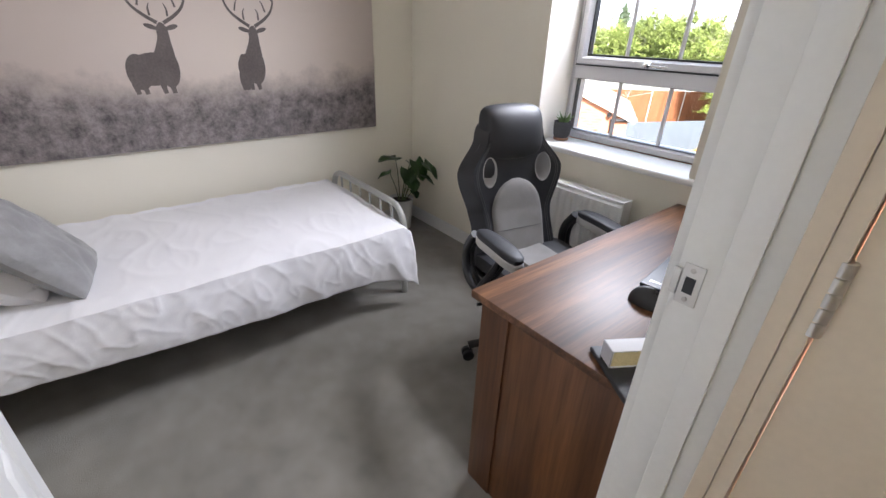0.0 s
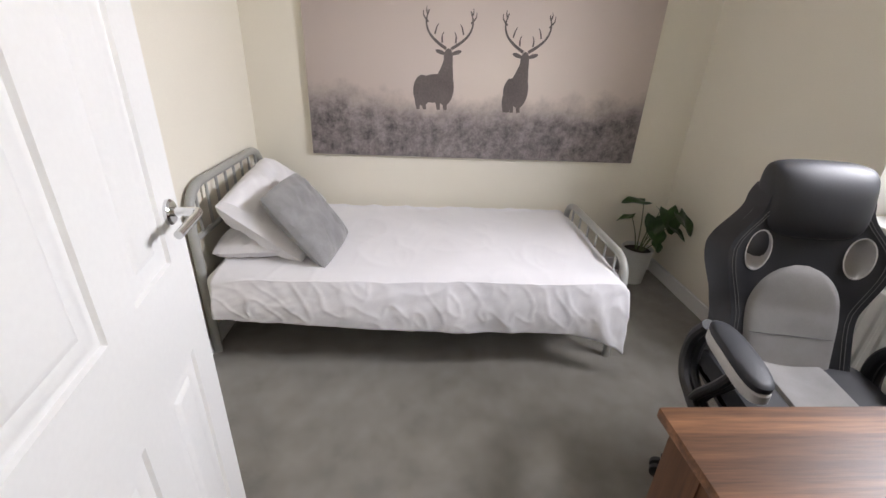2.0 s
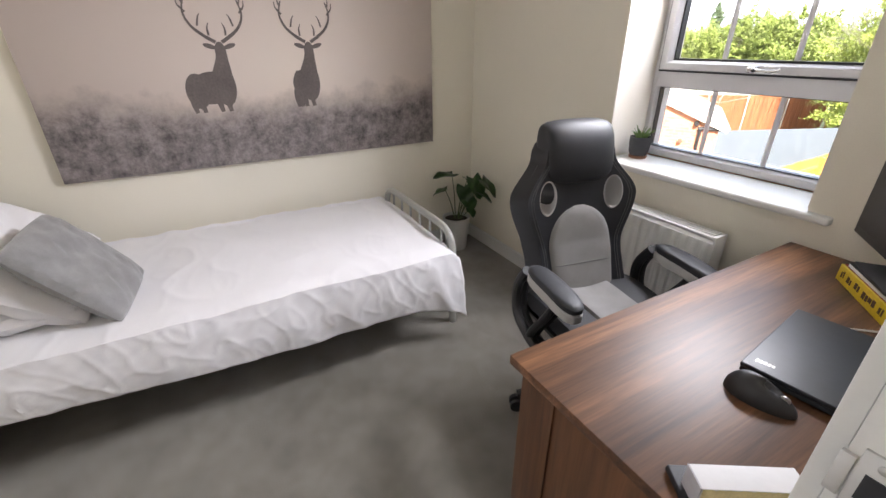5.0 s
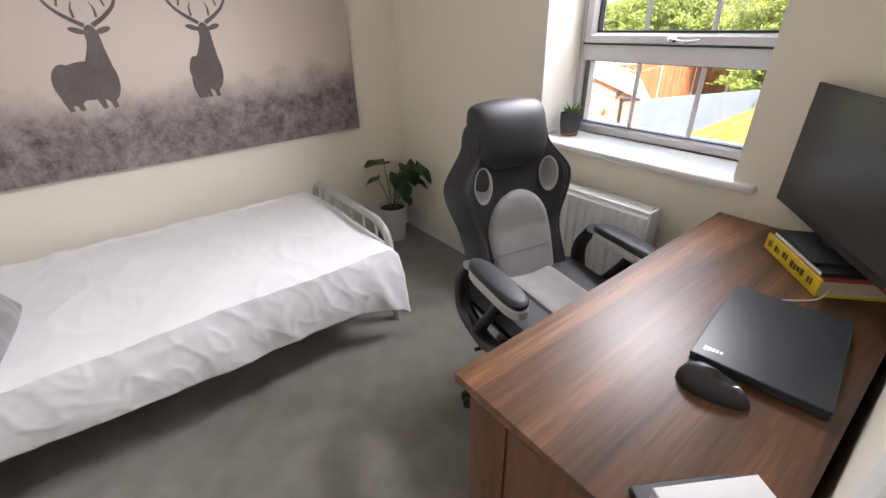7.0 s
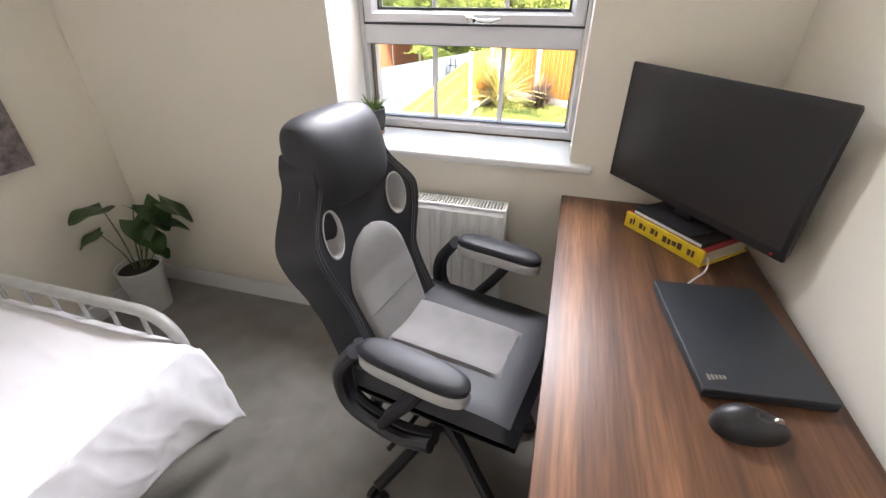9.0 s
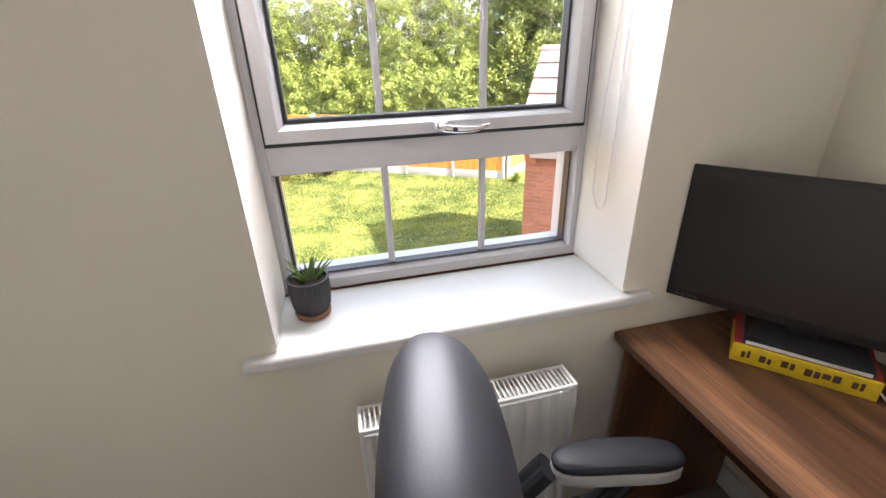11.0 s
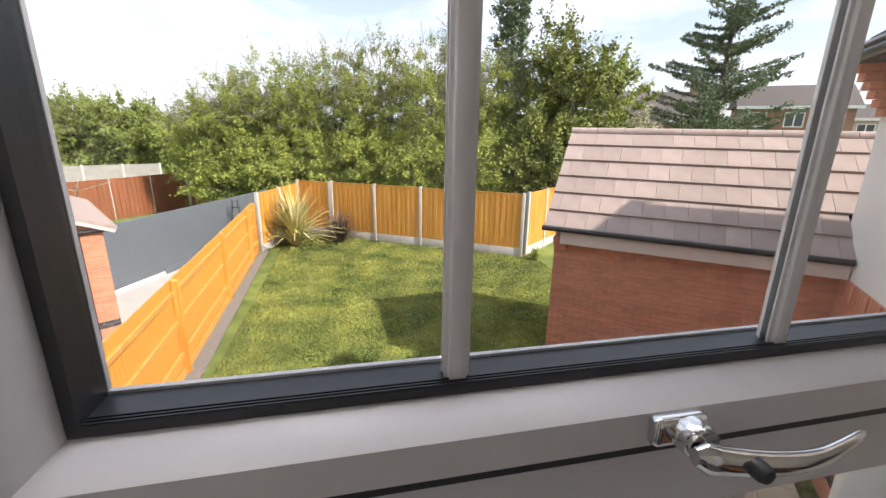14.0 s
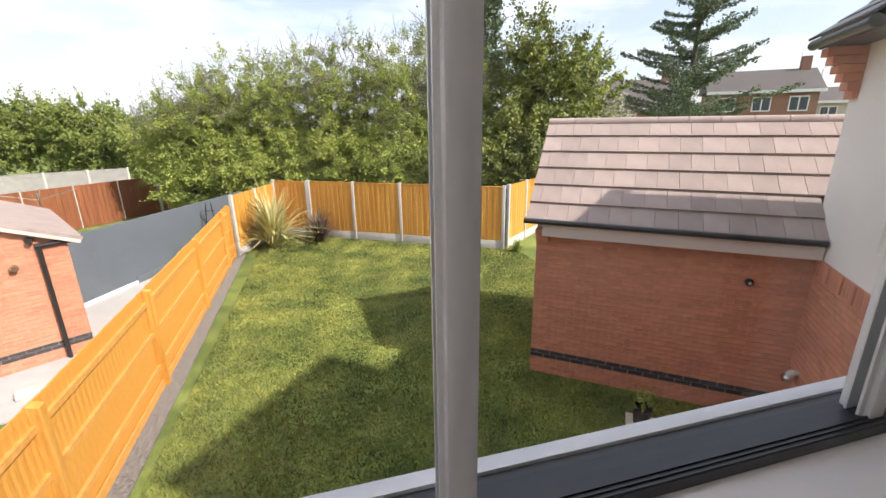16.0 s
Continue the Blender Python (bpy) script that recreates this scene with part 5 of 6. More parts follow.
panel_fence("back_fence", (0.76, 20.12), (7.16, 16.20), 4, "orange timber fence panels between concrete posts", tall=2.18)
panel_fence("corner_fence", (-1.62, 18.12), (-0.62, 21.02), 2, "orange timber fence panels at the garden corner", tall=2.05, gravel=0.25)
panel_fence("corner_fence_end", (-0.60, 20.98), (0.68, 20.17), 1, "orange timber fence panel in the shade of trees", tall=2.16)
panel_fence("side_fence", (7.38, 16.32), (9.6, 18.2), 2, "orange timber fence panel beside a concrete post", tall=2.20)

# ---- brickwork ----


def brick_wall(name, p0, p1, z0, z1, label, parts=0, dark_rows=(), gable=None, depth=0.25, material=M_BRICK, holes=()):
    """A stretcher-bond wall on the line p0 to p1, its face to the right; bricks proud of the mortar. gable: height at a place along it."""
    ln = (Vector(p1) - Vector(p0)).length
    m = along(p0, p1, z0)
    wall = thing(name, label, "wall", m, kind="structure")
    top = gable or (lambda x: z1 - z0)
    bm = bmesh.new()
    n = 24 if gable else 1
    for i in range(n):
        a, b = ln * i / n, ln * (i + 1) / n
        ha, hb = top(a), top(b)
        vs = [bm.verts.new(v) for v in ((a, 0.008, 0), (b, 0.008, 0), (b, 0.008, hb), (a, 0.008, ha), (a, depth, 0), (b, depth, 0), (b, depth, hb), (a, depth, ha))]
        for q in ((0, 1, 2, 3), (5, 4, 7, 6), (3, 2, 6, 7), (4, 5, 1, 0)) + (((4, 0, 3, 7),) if i == 0 else ()) + (((1, 5, 6, 2),) if i == n - 1 else ()):
            bm.faces.new([vs[t] for t in q])
    bmesh.ops.remove_doubles(bm, verts=bm.verts, dist=1e-5)
    part("mortar_bed", bm, M_MORTAR, wall, smooth=False)
    bw, bh, j = 0.215, 0.065, 0.010
    full = {}
    V, F, VB, FB = [], [], [], []
    made = 0
    row = 0
    z = 0.005
    while z < max(top(x) for x in (0, ln / 2, ln)) - 0.03:
        x = -(bw + j) / 2 if row % 2 else 0.0
        while x < ln:
            a, b = max(x, 0.0), min(x + bw, ln)
            if b - a > 0.04 and z + bh <= min(top(a), top(b)) + 0.02 and not any(h[0] < (a + b) / 2 < h[1] and h[2] < z < h[3] for h in holes):
                dark = row in dark_rows
                if made < parts and not dark and b - a > bw - 0.001:
                    if "me" not in full:
                        full["me"] = mesh_from("brick", bx(0, bw, 0.0, 0.03, 0, bh), material, False)
                    o = new("brick", full["me"])
                    o.parent = wall
                    o.matrix_basis = Matrix.Translation((a, random.uniform(-0.0015, 0.0015), z))
                    made += 1
                else:
                    vv, ff = (VB, FB) if dark else (V, F)
                    s = len(vv)
                    y = random.uniform(-0.0015, 0.0015)
                    vv += [(a, y, z), (b, y, z), (b, y, z + bh), (a, y, z + bh), (a, 0.03, z), (b, 0.03, z), (b, 0.03, z + bh), (a, 0.03, z + bh)]
                    ff += [(s, s + 1, s + 2, s + 3), (s + 3, s + 2, s + 6, s + 7), (s + 4, s + 5, s + 1, s), (s + 4, s, s + 3, s + 7), (s + 1, s + 5, s + 6, s + 2)]
            x += bw + j
        z += bh + j
        row += 1
    for nm, vv, ff, mm in (("brickwork", V, F, material), ("dark_brick_course", VB, FB, M_BRICKB)):
        if vv:
            o = new(nm, raw(nm, vv, ff, mm))
            o.parent = wall
            o["kind"] = "stuff"
    return wall


U = Vector((0.784, -0.620, 0))          # along the garage wall, towards the house
NN = Vector((0.620, 0.784, 0))          # into the garage
A = Vector((4.654, 9.087, 0))
J = A + U * 3.60
EAVE = -0.10
HALF, RIDGE = 1.47, 1.50

brick_wall("garage_wall", (A.x, A.y), (J.x, J.y), G, EAVE, "red brick garage wall with a dark damp course", parts=300, dark_rows=(4, 5))
gar = thing("garage_roof", "brown flat concrete tiles on the garage roof with black gutter", "roof", kind="structure")
pitch = math.atan2(RIDGE - 0.03, HALF + 0.22)
E0 = A - U * 0.14 - NN * 0.22          # eaves corner
rm = Matrix(((U.x, NN.x * math.cos(pitch), -NN.x * math.sin(pitch), E0.x), (U.y, NN.y * math.cos(pitch), -NN.y * math.sin(pitch), E0.y), (0, math.sin(pitch), math.cos(pitch), 0.03), (0, 0, 0, 1)))
SL = (HALF + 0.22) / math.cos(pitch)
RL = 3.74
RX = 5.3                                # the roof runs on behind the corner of the house wing
SN = 0.50 / math.cos(pitch)
part("roof_deck", oriented(bx(0, RL, 0.02, SN, -0.07, -0.025), rm), M_GUTTER, gar)
part("roof_deck", oriented(bx(0, RX, SN, SL, -0.07, -0.025), rm), M_GUTTER, gar)
back_deck = bx(0, RX, -SL, -0.02, -0.07, -0.025)
apex = rm @ Vector((0, SL, 0))
rb = Matrix(((U.x, -NN.x * math.cos(pitch), NN.x * math.sin(pitch), apex.x), (U.y, -NN.y * math.cos(pitch), NN.y * math.sin(pitch), apex.y), (0, math.sin(pitch), math.cos(pitch), apex.z), (0, 0, 0, 1)))
part("back_slope", oriented(back_deck, rb), M_TILE, gar)
rows = 6
gauge = SL / rows
tile_me = None
tw = 0.300
for r in range(rows):
    x = -tw / 2 if r % 2 else 0.0
    end = RX if r > 1 else RL
    while x < end:
        a, b = max(0, x), min(end, x + tw)
        if b - a > 0.03:
            if b - a > tw - 0.002:
                if tile_me is None:
                    tile_me = mesh_from("tile", bx(0.0015, tw - 0.0015, 0, gauge + 0.06, -0.030, 0.0, 0.003, 1), M_TILE, False)
                me = tile_me
            else:
                me = mesh_from("tile", bx(0.0015, b - a - 0.0015, 0, gauge + 0.06, -0.030, 0.0, 0.003, 1), M_TILE, False)
            o = new("tile", me)
            o.parent = gar
            o.matrix_basis = rm @ Matrix.Translation((a, r * gauge - 0.03, 0.036 + random.uniform(-0.001, 0.0015))) @ pose(0, 0, 0, -5.2)
        x += tw
bm = bmesh.new()
for k in range(12):
    x0 = k * RX / 12
    tube(bm, [apex + U * (x0 + 0.004) + Vector((0, 0, -0.045)), apex + U * (x0 + RX / 12 - 0.004) + Vector((0, 0, -0.045))], 0.088, 14)
part("ridge_tiles", bm, M_TILE, gar)
bm = bmesh.new()
tube(bm, [E0 - NN * 0.05 + U * -0.02 + Vector((0, 0, 0.022)), E0 - NN * 0.05 + U * (RL - 0.02) + Vector((0, 0, 0.010))], 0.042, 12)
part("gutter", bm, M_GUTTER, gar, "black plastic gutter")
gm = along((A.x, A.y), (J.x, J.y), 0)
part("fascia", oriented(bx(0.12, 3.58, -0.225, -0.20, -0.215, 0.0), gm), M_FASCIA, gar, "pale eaves board")
part("soffit", oriented(bx(0.12, 3.58, -0.20, 0.0, -0.21, -0.195), gm), M_FASCIA, gar)
for k in range(3):
    part("corbel", oriented(bx(-0.0, 0.20, -0.165 + k * 0.05, -0.004, -0.20 - k * 0.075, -0.13 - k * 0.075, 0.003), gm), M_BRICK, gar)
bm = bmesh.new()
vs = [bm.verts.new(A + NN * q + U * 0.002 + Vector((0, 0, z))) for q, z in ((0.26, G), (2 * HALF, G), (2 * HALF, EAVE), (HALF, RIDGE - 0.08), (0.26, EAVE + 0.2))]
ws = [bm.verts.new(v.co + U * 0.22) for v in vs]
bm.faces.new(vs)
bm.faces.new(ws[::-1])
for i in range(5):
    bm.faces.new((vs[i], vs[(i + 1) % 5], ws[(i + 1) % 5], ws[i]))
part("gable_wall", bm, M_BRICK, gar, smooth=False)
lamp = thing("wall_lamp", "small black outdoor lamp on the garage wall", "lamp", gm @ Matrix.Translation((2.93, 0, -0.66)))
bm = bmesh.new()
lathe(bm, [(0.045, 0), (0.05, 0.02), (0.05, 0.06), (0.03, 0.085)], 18)
part("housing", oriented(bm, pose(0, 0, 0, 90)), M_GUTTER, lamp)
bm = bmesh.new()
lathe(bm, [(0.022, 0.084), (0.02, 0.09), (0.006, 0.093)], 14)
part("lens", oriented(bm, pose(0, 0, 0, 90)), M_FARPALE, lamp)

# ---- the house wing that the garage leans on ----
W0 = J - NN * 4.35
W1 = J + NN * 0.20
WL = (W1 - W0).length
brick_wall("wing_wall", (W1.x, W1.y), (W0.x, W0.y), G, -0.25, "red brick lower wall of the house wing", dark_rows=(4, 5), depth=0.12)
wm = along((W1.x, W1.y), (W0.x, W0.y), 0)
wing = thing("house_wing", "cream rendered upper wing of the house with dark eaves", "house", kind="structure")
# gap at 1.46 to 2.03 is added, unseen, to light a lawn strip
bm = bmesh.new()
box(bm, 0.0, 1.46, 0.0, 0.28, -0.220, 2.30)
box(bm, 1.46, 2.03, 0.0, 0.28, -0.220, 0.18)
box(bm, 2.03, WL, 0.0, 0.28, -0.220, 2.30)
part("rendered_wall", oriented(bm, wm), M_RENDER, wing, smooth=False)
sold = mesh_from("brick", bx(0, 0.065, -0.012, 0.05, -0.215, 0.0, 0.002, 1), M_BRICK, False)
x = 0.0
while x < WL - 0.07:
    o = new("brick", sold)
    o.parent = wing
    o.matrix_basis = wm @ Matrix.Translation((x, -0.004 - (0.018 if int(x / 0.075) % 4 == 0 else 0), -0.2225))
    x += 0.075
# eaves: dark soffit, fascia and half-round gutter on a stepped brick kneeler
# unseen storey and roof, added and sized to cast the lawn shadow
part("upper_storey", oriented(bx(1.461, WL, 0.0, 3.2, 2.75, 3.75), wm), M_RENDER, wing, smooth=False)
part("upper_storey", oriented(bx(2.03, WL, 0.0, 3.2, 2.301, 2.749), wm), M_RENDER, wing, smooth=False)
bm = bmesh.new()
vs = [bm.verts.new(v) for v in ((1.30, -0.35, 3.751), (WL, -0.35, 3.751), (WL, 1.6, 5.15), (2.4, 1.6, 5.15), (1.30, 3.5, 3.751), (WL, 3.5, 3.751))]
for q in ((0, 1, 2, 3), (3, 2, 5, 4), (0, 3, 4), (1, 5, 2), (0, 4, 5, 1)):
    bm.faces.new([vs[k] for k in q])
part("main_roof", oriented(bm, wm), M_TILE, wing, "unseen brown tiled roof added for its shadow on the lawn", smooth=False)
part("soffit", oriented(bx(0.02, 1.46, -0.38, 0.0, 2.285, 2.30), wm), M_GUTTER, wing)
part("fascia", oriented(bx(0.0, 1.46, -0.405, -0.381, 2.27, 2.44), wm), M_GUTTER, wing, "black fascia board")
bm = bmesh.new()
tube(bm, [(-0.02, -0.455, 2.325), (1.46, -0.455, 2.325)], 0.058, 14)
part("gutter", oriented(bm, wm), M_GUTTER, wing, "black half-round gutter")
er = wm @ Matrix.Translation((0, -0.50, 2.375)) @ pose(0, 0, 0, 33)
for k in range(4):
    part("roof_course", oriented(bx(-0.04, 1.46, k * 0.30, k * 0.30 + 0.36, 0.012 * k, 0.03 + 0.012 * k, 0.004), er), M_GUTTER, wing, "dark roof tiles at the eaves")
for k in range(6):
    part("corbel", oriented(bx(0.0, 0.22, -0.06 - k * 0.062, 0.02, 1.70 + k * 0.096, 1.79 + k * 0.096, 0.004), wm), M_BRICK, wing, "stepped brick kneeler")
part("end_wall", oriented(bx(0.0, 0.25, 0.281, 1.6, G, 2.30), wm), M_BRICK, wing, smooth=False)
# a white glazed door standing open over the paving
pd = thing("patio_door", "white glazed patio door standing open over the paving", "door", along((4.36, 5.14), (5.04, 4.86), G + 0.04), kind="structure")
for x0, x1, z0, z1 in ((0, 0.085, 0, 2.05), (0.66, 0.745, 0, 2.05), (0.085, 0.66, 1.965, 2.05), (0.085, 0.66, 0, 0.14)):
    part("door_frame_member", bx(x0, x1, -0.03, 0.03, z0, z1, 0.006), M_UPVC, pd)
p = part("pane", bx(0.083, 0.662, -0.006, 0.006, 0.138, 1.967), M_GLASS, pd, "clear door glass", smooth=False)
p.visible_shadow = False
lamp2 = thing("wall_light", "grey outdoor wall light on the brick wing", "lamp", wm @ Matrix.Translation((0.55, 0, -1.78)))
bm = bmesh.new()
tube(bm, fillet([(0, 0, 0.02), (0, -0.06, 0.04), (0, -0.12, -0.02)], 0.03), 0.035, 12, 0.05)
part("housing", bm, M_CONC, lamp2)
bm = bmesh.new()
lathe(bm, [(0.05, -0.08), (0.07, -0.02), (0.02, 0.03)], 16, (0, -0.12, -0.02))
part("shade", bm, M_STEEL, lamp2)
# paving by the wing
pav = thing("paving", "buff paving slabs beside the garage", "paving", along((A.x + U.x * 1.58 - NN.x * 0.62, A.y + U.y * 1.58 - NN.y * 0.62), (J.x - NN.x * 0.62, J.y - NN.y * 0.62), G), kind="structure")
slab_me = mesh_from("slab", bx(0.004, 0.446, -0.446, -0.004, 0, 0.035, 0.004, 1), M_SLAB, False)
for i in range(4):
    for j in range(7):
        o = new("slab", slab_me)
        o.parent = pav
        o.matrix_basis = Matrix.Translation((i * 0.45, -j * 0.45 - 0.01, 0))
gpot = thing("garden_pot", "black plastic garden pot with a small shrub on the paving", "plant pot", Matrix.Translation((A.x + U.x * 1.78 - NN.x * 0.82, A.y + U.y * 1.78 - NN.y * 0.82, G + 0.035)))
bm = bmesh.new()
lathe(bm, [(0.10, 0), (0.13, 0.26), (0.14, 0.27), (0.12, 0.27), (0.115, 0.22)], 24)
part("pot", bm, M_GUTTER, gpot)
rng = np.random.default_rng(8)


def leaf_cloud(pts, size, rng, squash=1.0, fold=0.25):
    """Small bent leaves at the given places: verts and faces."""
    n = len(pts)
    d = rng.normal(size=(n, 3))
    d /= np.linalg.norm(d, axis=1)[:, None]
    e = rng.normal(size=(n, 3))
    e -= d * np.sum(d * e, axis=1)[:, None]
    e /= np.linalg.norm(e, axis=1)[:, None]
    s = (size * rng.uniform(0.6, 1.35, n))[:, None]
    up = np.cross(d, e) * fold
    V = np.empty((n, 4, 3))
    V[:, 0] = pts - d * s
    V[:, 1] = pts + e * s * 0.55 + up * s
    V[:, 2] = pts + d * s
    V[:, 3] = pts - e * s * 0.55 + up * s
    F = (np.arange(n)[:, None] * 4 + np.arange(4)[None])
    return V.reshape(-1, 3), F


gpts = np.c_[rng.normal(0, 0.07, 160), rng.normal(0, 0.07, 160), rng.uniform(0.26, 0.55, 160)]
gv, gf = leaf_cloud(gpts, 0.03, rng)
o = new("shrub_leaves", raw("shrub_leaves", gv.tolist(), gf.tolist(), M_LEAF1))
o.parent = gpot


def branch_lines(rng, base, tips, bend=0.25):
    out = []
    for t in tips:
        mid = base * 0.45 + t * 0.55 + rng.normal(0, bend, 3)
        out.append([tuple(base), tuple(mid), tuple(t)])
    return out


def tree(name, label, base, centre, radii, n_clump, per, size, material, seed, bare=0.0, trunk=0.12, top_twigs=0, shell=0.55, clump=0.55, extra=None, floor=None, sprays=4.0):
    """A tapered trunk with limbs, and a crown of leaf clumps of uneven size with gaps between."""
    rng = np.random.default_rng(seed)
    t = thing(name, label, "tree", Matrix.Translation(base))
    c, r = np.array(centre) - np.array(base), np.array(radii)
    d = rng.normal(size=(n_clump, 3))
    d /= np.linalg.norm(d, axis=1)[:, None]
    k = rng.uniform(shell, 1.0, n_clump)[:, None]
    lump = 1 + 0.22 * np.sin(d[:, :1] * 5 + seed) * np.cos(d[:, 1:2] * 4 + 2 * seed)
    cs = c + d * r * k * lump
    if floor is not None:
        cs = cs[cs[:, 2] > floor - base[2]]
    cl = clump * rng.uniform(0.5, 1.3, len(cs))
    pts = []
    for p, q in zip(cs, cl):
        m = int(per * rng.uniform(0.6, 1.3))
        o = rng.normal(size=(m, 3))
        o /= np.maximum(np.linalg.norm(o, axis=1), 1e-6)[:, None]
        pts.append(p + o * q * rng.random((m, 1)) ** 0.45 * (1, 1, 0.72))
    for p in cs[rng.integers(0, len(cs), int(len(cs) * sprays))]:
        out = (p - c) / r
        out = out / max(np.linalg.norm(out), 0.2) + rng.normal(0, 0.35, 3) + np.array((0, 0, 0.25))
        m = 16
        q = rng.random((m, 1)) ** 0.8
        ln = rng.uniform(0.35, 1.0) * clump * 1.9
        pts.append(p + out * ln * q + rng.normal(0, 0.055, (m, 3)))
    pts = np.concatenate(pts)
    v, f = leaf_cloud(pts, size, rng)
    o = new("crown", raw("crown", v.tolist(), f.tolist(), material))
    o.parent = t
    bm = bmesh.new()
    top = Vector(c) + Vector((0, 0, r[2] * 0.45))
    tube(bm, [(0, 0, 0), tuple(Vector(c) * 0.45 + Vector((0.05, 0.1, 0))), tuple(top)], trunk, 9, trunk * 0.25)
    part("trunk", bm, M_BARK, t)
    bm = bmesh.new()
    idx = rng.choice(len(cs), min(len(cs), 26), replace=False)
    for i in idx:
        s = np.array(c) * rng.uniform(0.35, 0.9)
        for ln in branch_lines(rng, s, [cs[i]], 0.12):
            tube(bm, fillet(ln, 0.4, 3), trunk * 0.28, 6, 0.010)
    stuff_part("limbs", bm, M_BARK, t)
    if top_twigs:
        bm = bmesh.new()
        for i in range(top_twigs):
            dd = rng.normal(size=3)
            dd[2] = abs(dd[2]) + 0.25
            dd /= np.linalg.norm(dd)
            s = c + dd * r * rng.uniform(0.6, 0.95)
            e = s + dd * rng.uniform(0.35, 0.95) + rng.normal(0, 0.16, 3)
            tube(bm, [tuple(s), tuple((s + e) / 2 + rng.normal(0, 0.06, 3)), tuple(e)], 0.014, 5, 0.004)
            for j in range(4):
                q = s + (e - s) * rng.uniform(0.3, 1.0)
                g = q + rng.normal(0, 0.18, 3) + dd * 0.12
                tube(bm, [tuple(q), tuple(g)], 0.007, 4, 0.003)
        stuff_part("twigs", bm, M_TWIG, t)
    if extra:
        m2, cnt, sz = extra
        pk = cs[rng.integers(0, len(cs), cnt)] + rng.normal(0, clump * 0.55, (cnt, 3))
        v, f = leaf_cloud(pk, sz, rng)
        o = new("blossom", raw("blossom", v.tolist(), f.tolist(), m2))
        o.parent = t
    return t


# the row of shrubby trees behind the back fence
ROW = [(-5.0, 25.5, 2.9, 1.9), (-3.1, 24.6, 3.9, 2.1), (-1.2, 23.8, 4.4, 2.1), (0.9, 23.6, 5.0, 2.3), (3.0, 22.6, 5.0, 2.3), (5.0, 21.6, 5.1, 2.2), (7.0, 21.2, 4.8, 2.0)]
for i, (x, y, top, rad_) in enumerate(ROW):
    mid = (top - 1.5) / 2
    tree("hedgerow_tree", "shrubby hedgerow tree in light spring leaf behind the fence", (x, y, G), (x, y, mid), (rad_, 1.6, top - mid), 330, 105, 0.038, M_LEAF1, 20 + i, top_twigs=130, shell=0.3,
         clump=0.31, extra=(M_BLOSSOM, 700, 0.045) if i in (4, 5) else None, trunk=0.11, floor=-1.9)
for i, (x, y, top) in enumerate(((-4.0, 23.6, 0.3), (-1.6, 22.7, 0.6), (0.6, 22.3, 0.7), (2.6, 21.2, 0.8), (4.5, 20.2, 0.8), (6.4, 19.2, 0.9))):
    tree("hedge_shrub", "dense green hedge shrub close behind the fence", (x, y, G), (x, y, top - 1.3), (1.5, 0.9, 1.5), 150, 110, 0.048, M_LEAF1, 70 + i, shell=0.35, clump=0.34, trunk=0.06, floor=-1.7)
tree("ivy_tree", "tall ivy-clad tree with dark and yellow-green foliage", (10.3, 20.0, G), (10.3, 20.0, 1.7), (2.0, 1.8, 3.6), 340, 130, 0.07, M_LEAF2, 41, shell=0.35, clump=0.40, trunk=0.22, top_twigs=40)
tree("ivy_tree", "ivy-clad tree with glossy dark leaves beside the garage", (8.8, 18.9, G), (8.8, 18.9, 0.0), (1.2, 1.1, 2.3), 190, 130, 0.06, M_LEAF2, 42, shell=0.35, clump=0.34, trunk=0.15, floor=-2.2)
tree("sapling", "thin tree in open yellow-green leaf", (13.3, 21.4, G), (13.3, 21.4, 2.6), (1.6, 1.3, 2.2), 60, 90, 0.075, M_LEAF1, 43, shell=0.5, clump=0.32, trunk=0.08, top_twigs=40)
tree("blossom_tree", "pale blossoming bush beyond the garage roof", (15.2, 22.4, G), (15.2, 22.4, 1.0), (2.0, 1.5, 1.5), 70, 130, 0.055, M_BLOSSOM, 44, shell=0.4, clump=0.45, trunk=0.08, top_twigs=50, extra=(M_LEAF1, 3000, 0.06))
tree("dark_conifer", "dark narrow evergreen behind the hedge", (10.4, 26.5, G), (10.4, 26.5, 3.5), (1.1, 1.1, 6.0), 130, 170, 0.085, M_LEAF3, 45, shell=0.2, clump=0.45, trunk=0.15)
# a bare tree standing out of the row
bt = thing("bare_tree", "leafless grey tree rising above the hedge", "tree", Matrix.Translation((6.2, 22.6, G)))
bm = bmesh.new()
rngb = np.random.default_rng(5)
tube(bm, [(0, 0, 0), (0.1, 0, 4.5), (0.0, 0.1, 8.4)], 0.12, 8, 0.03)
for i in range(60):
    z = rngb.uniform(4.0, 8.3)
    aa = rngb.uniform(0, 6.28)
    ln = rngb.uniform(0.7, 1.7) * (1.2 - (z - 4) / 8)
    s = Vector((0.05, 0.05, z))
    e = s + Vector((math.cos(aa) * ln, math.sin(aa) * ln, ln * rngb.uniform(0.2, 0.8)))
    tube(bm, [s, (s + e) / 2 + Vector((0, 0, 0.12)), e], 0.026, 5, 0.006)
    for j in range(5):
        q = s + (e - s) * rngb.uniform(0.35, 1.0)
        g = q + Vector(rngb.normal(0, 0.30, 3)) + Vector((0, 0, 0.1))
        tube(bm, [q, g], 0.010, 4, 0.004)
part("branches", bm, M_TWIG, bt)

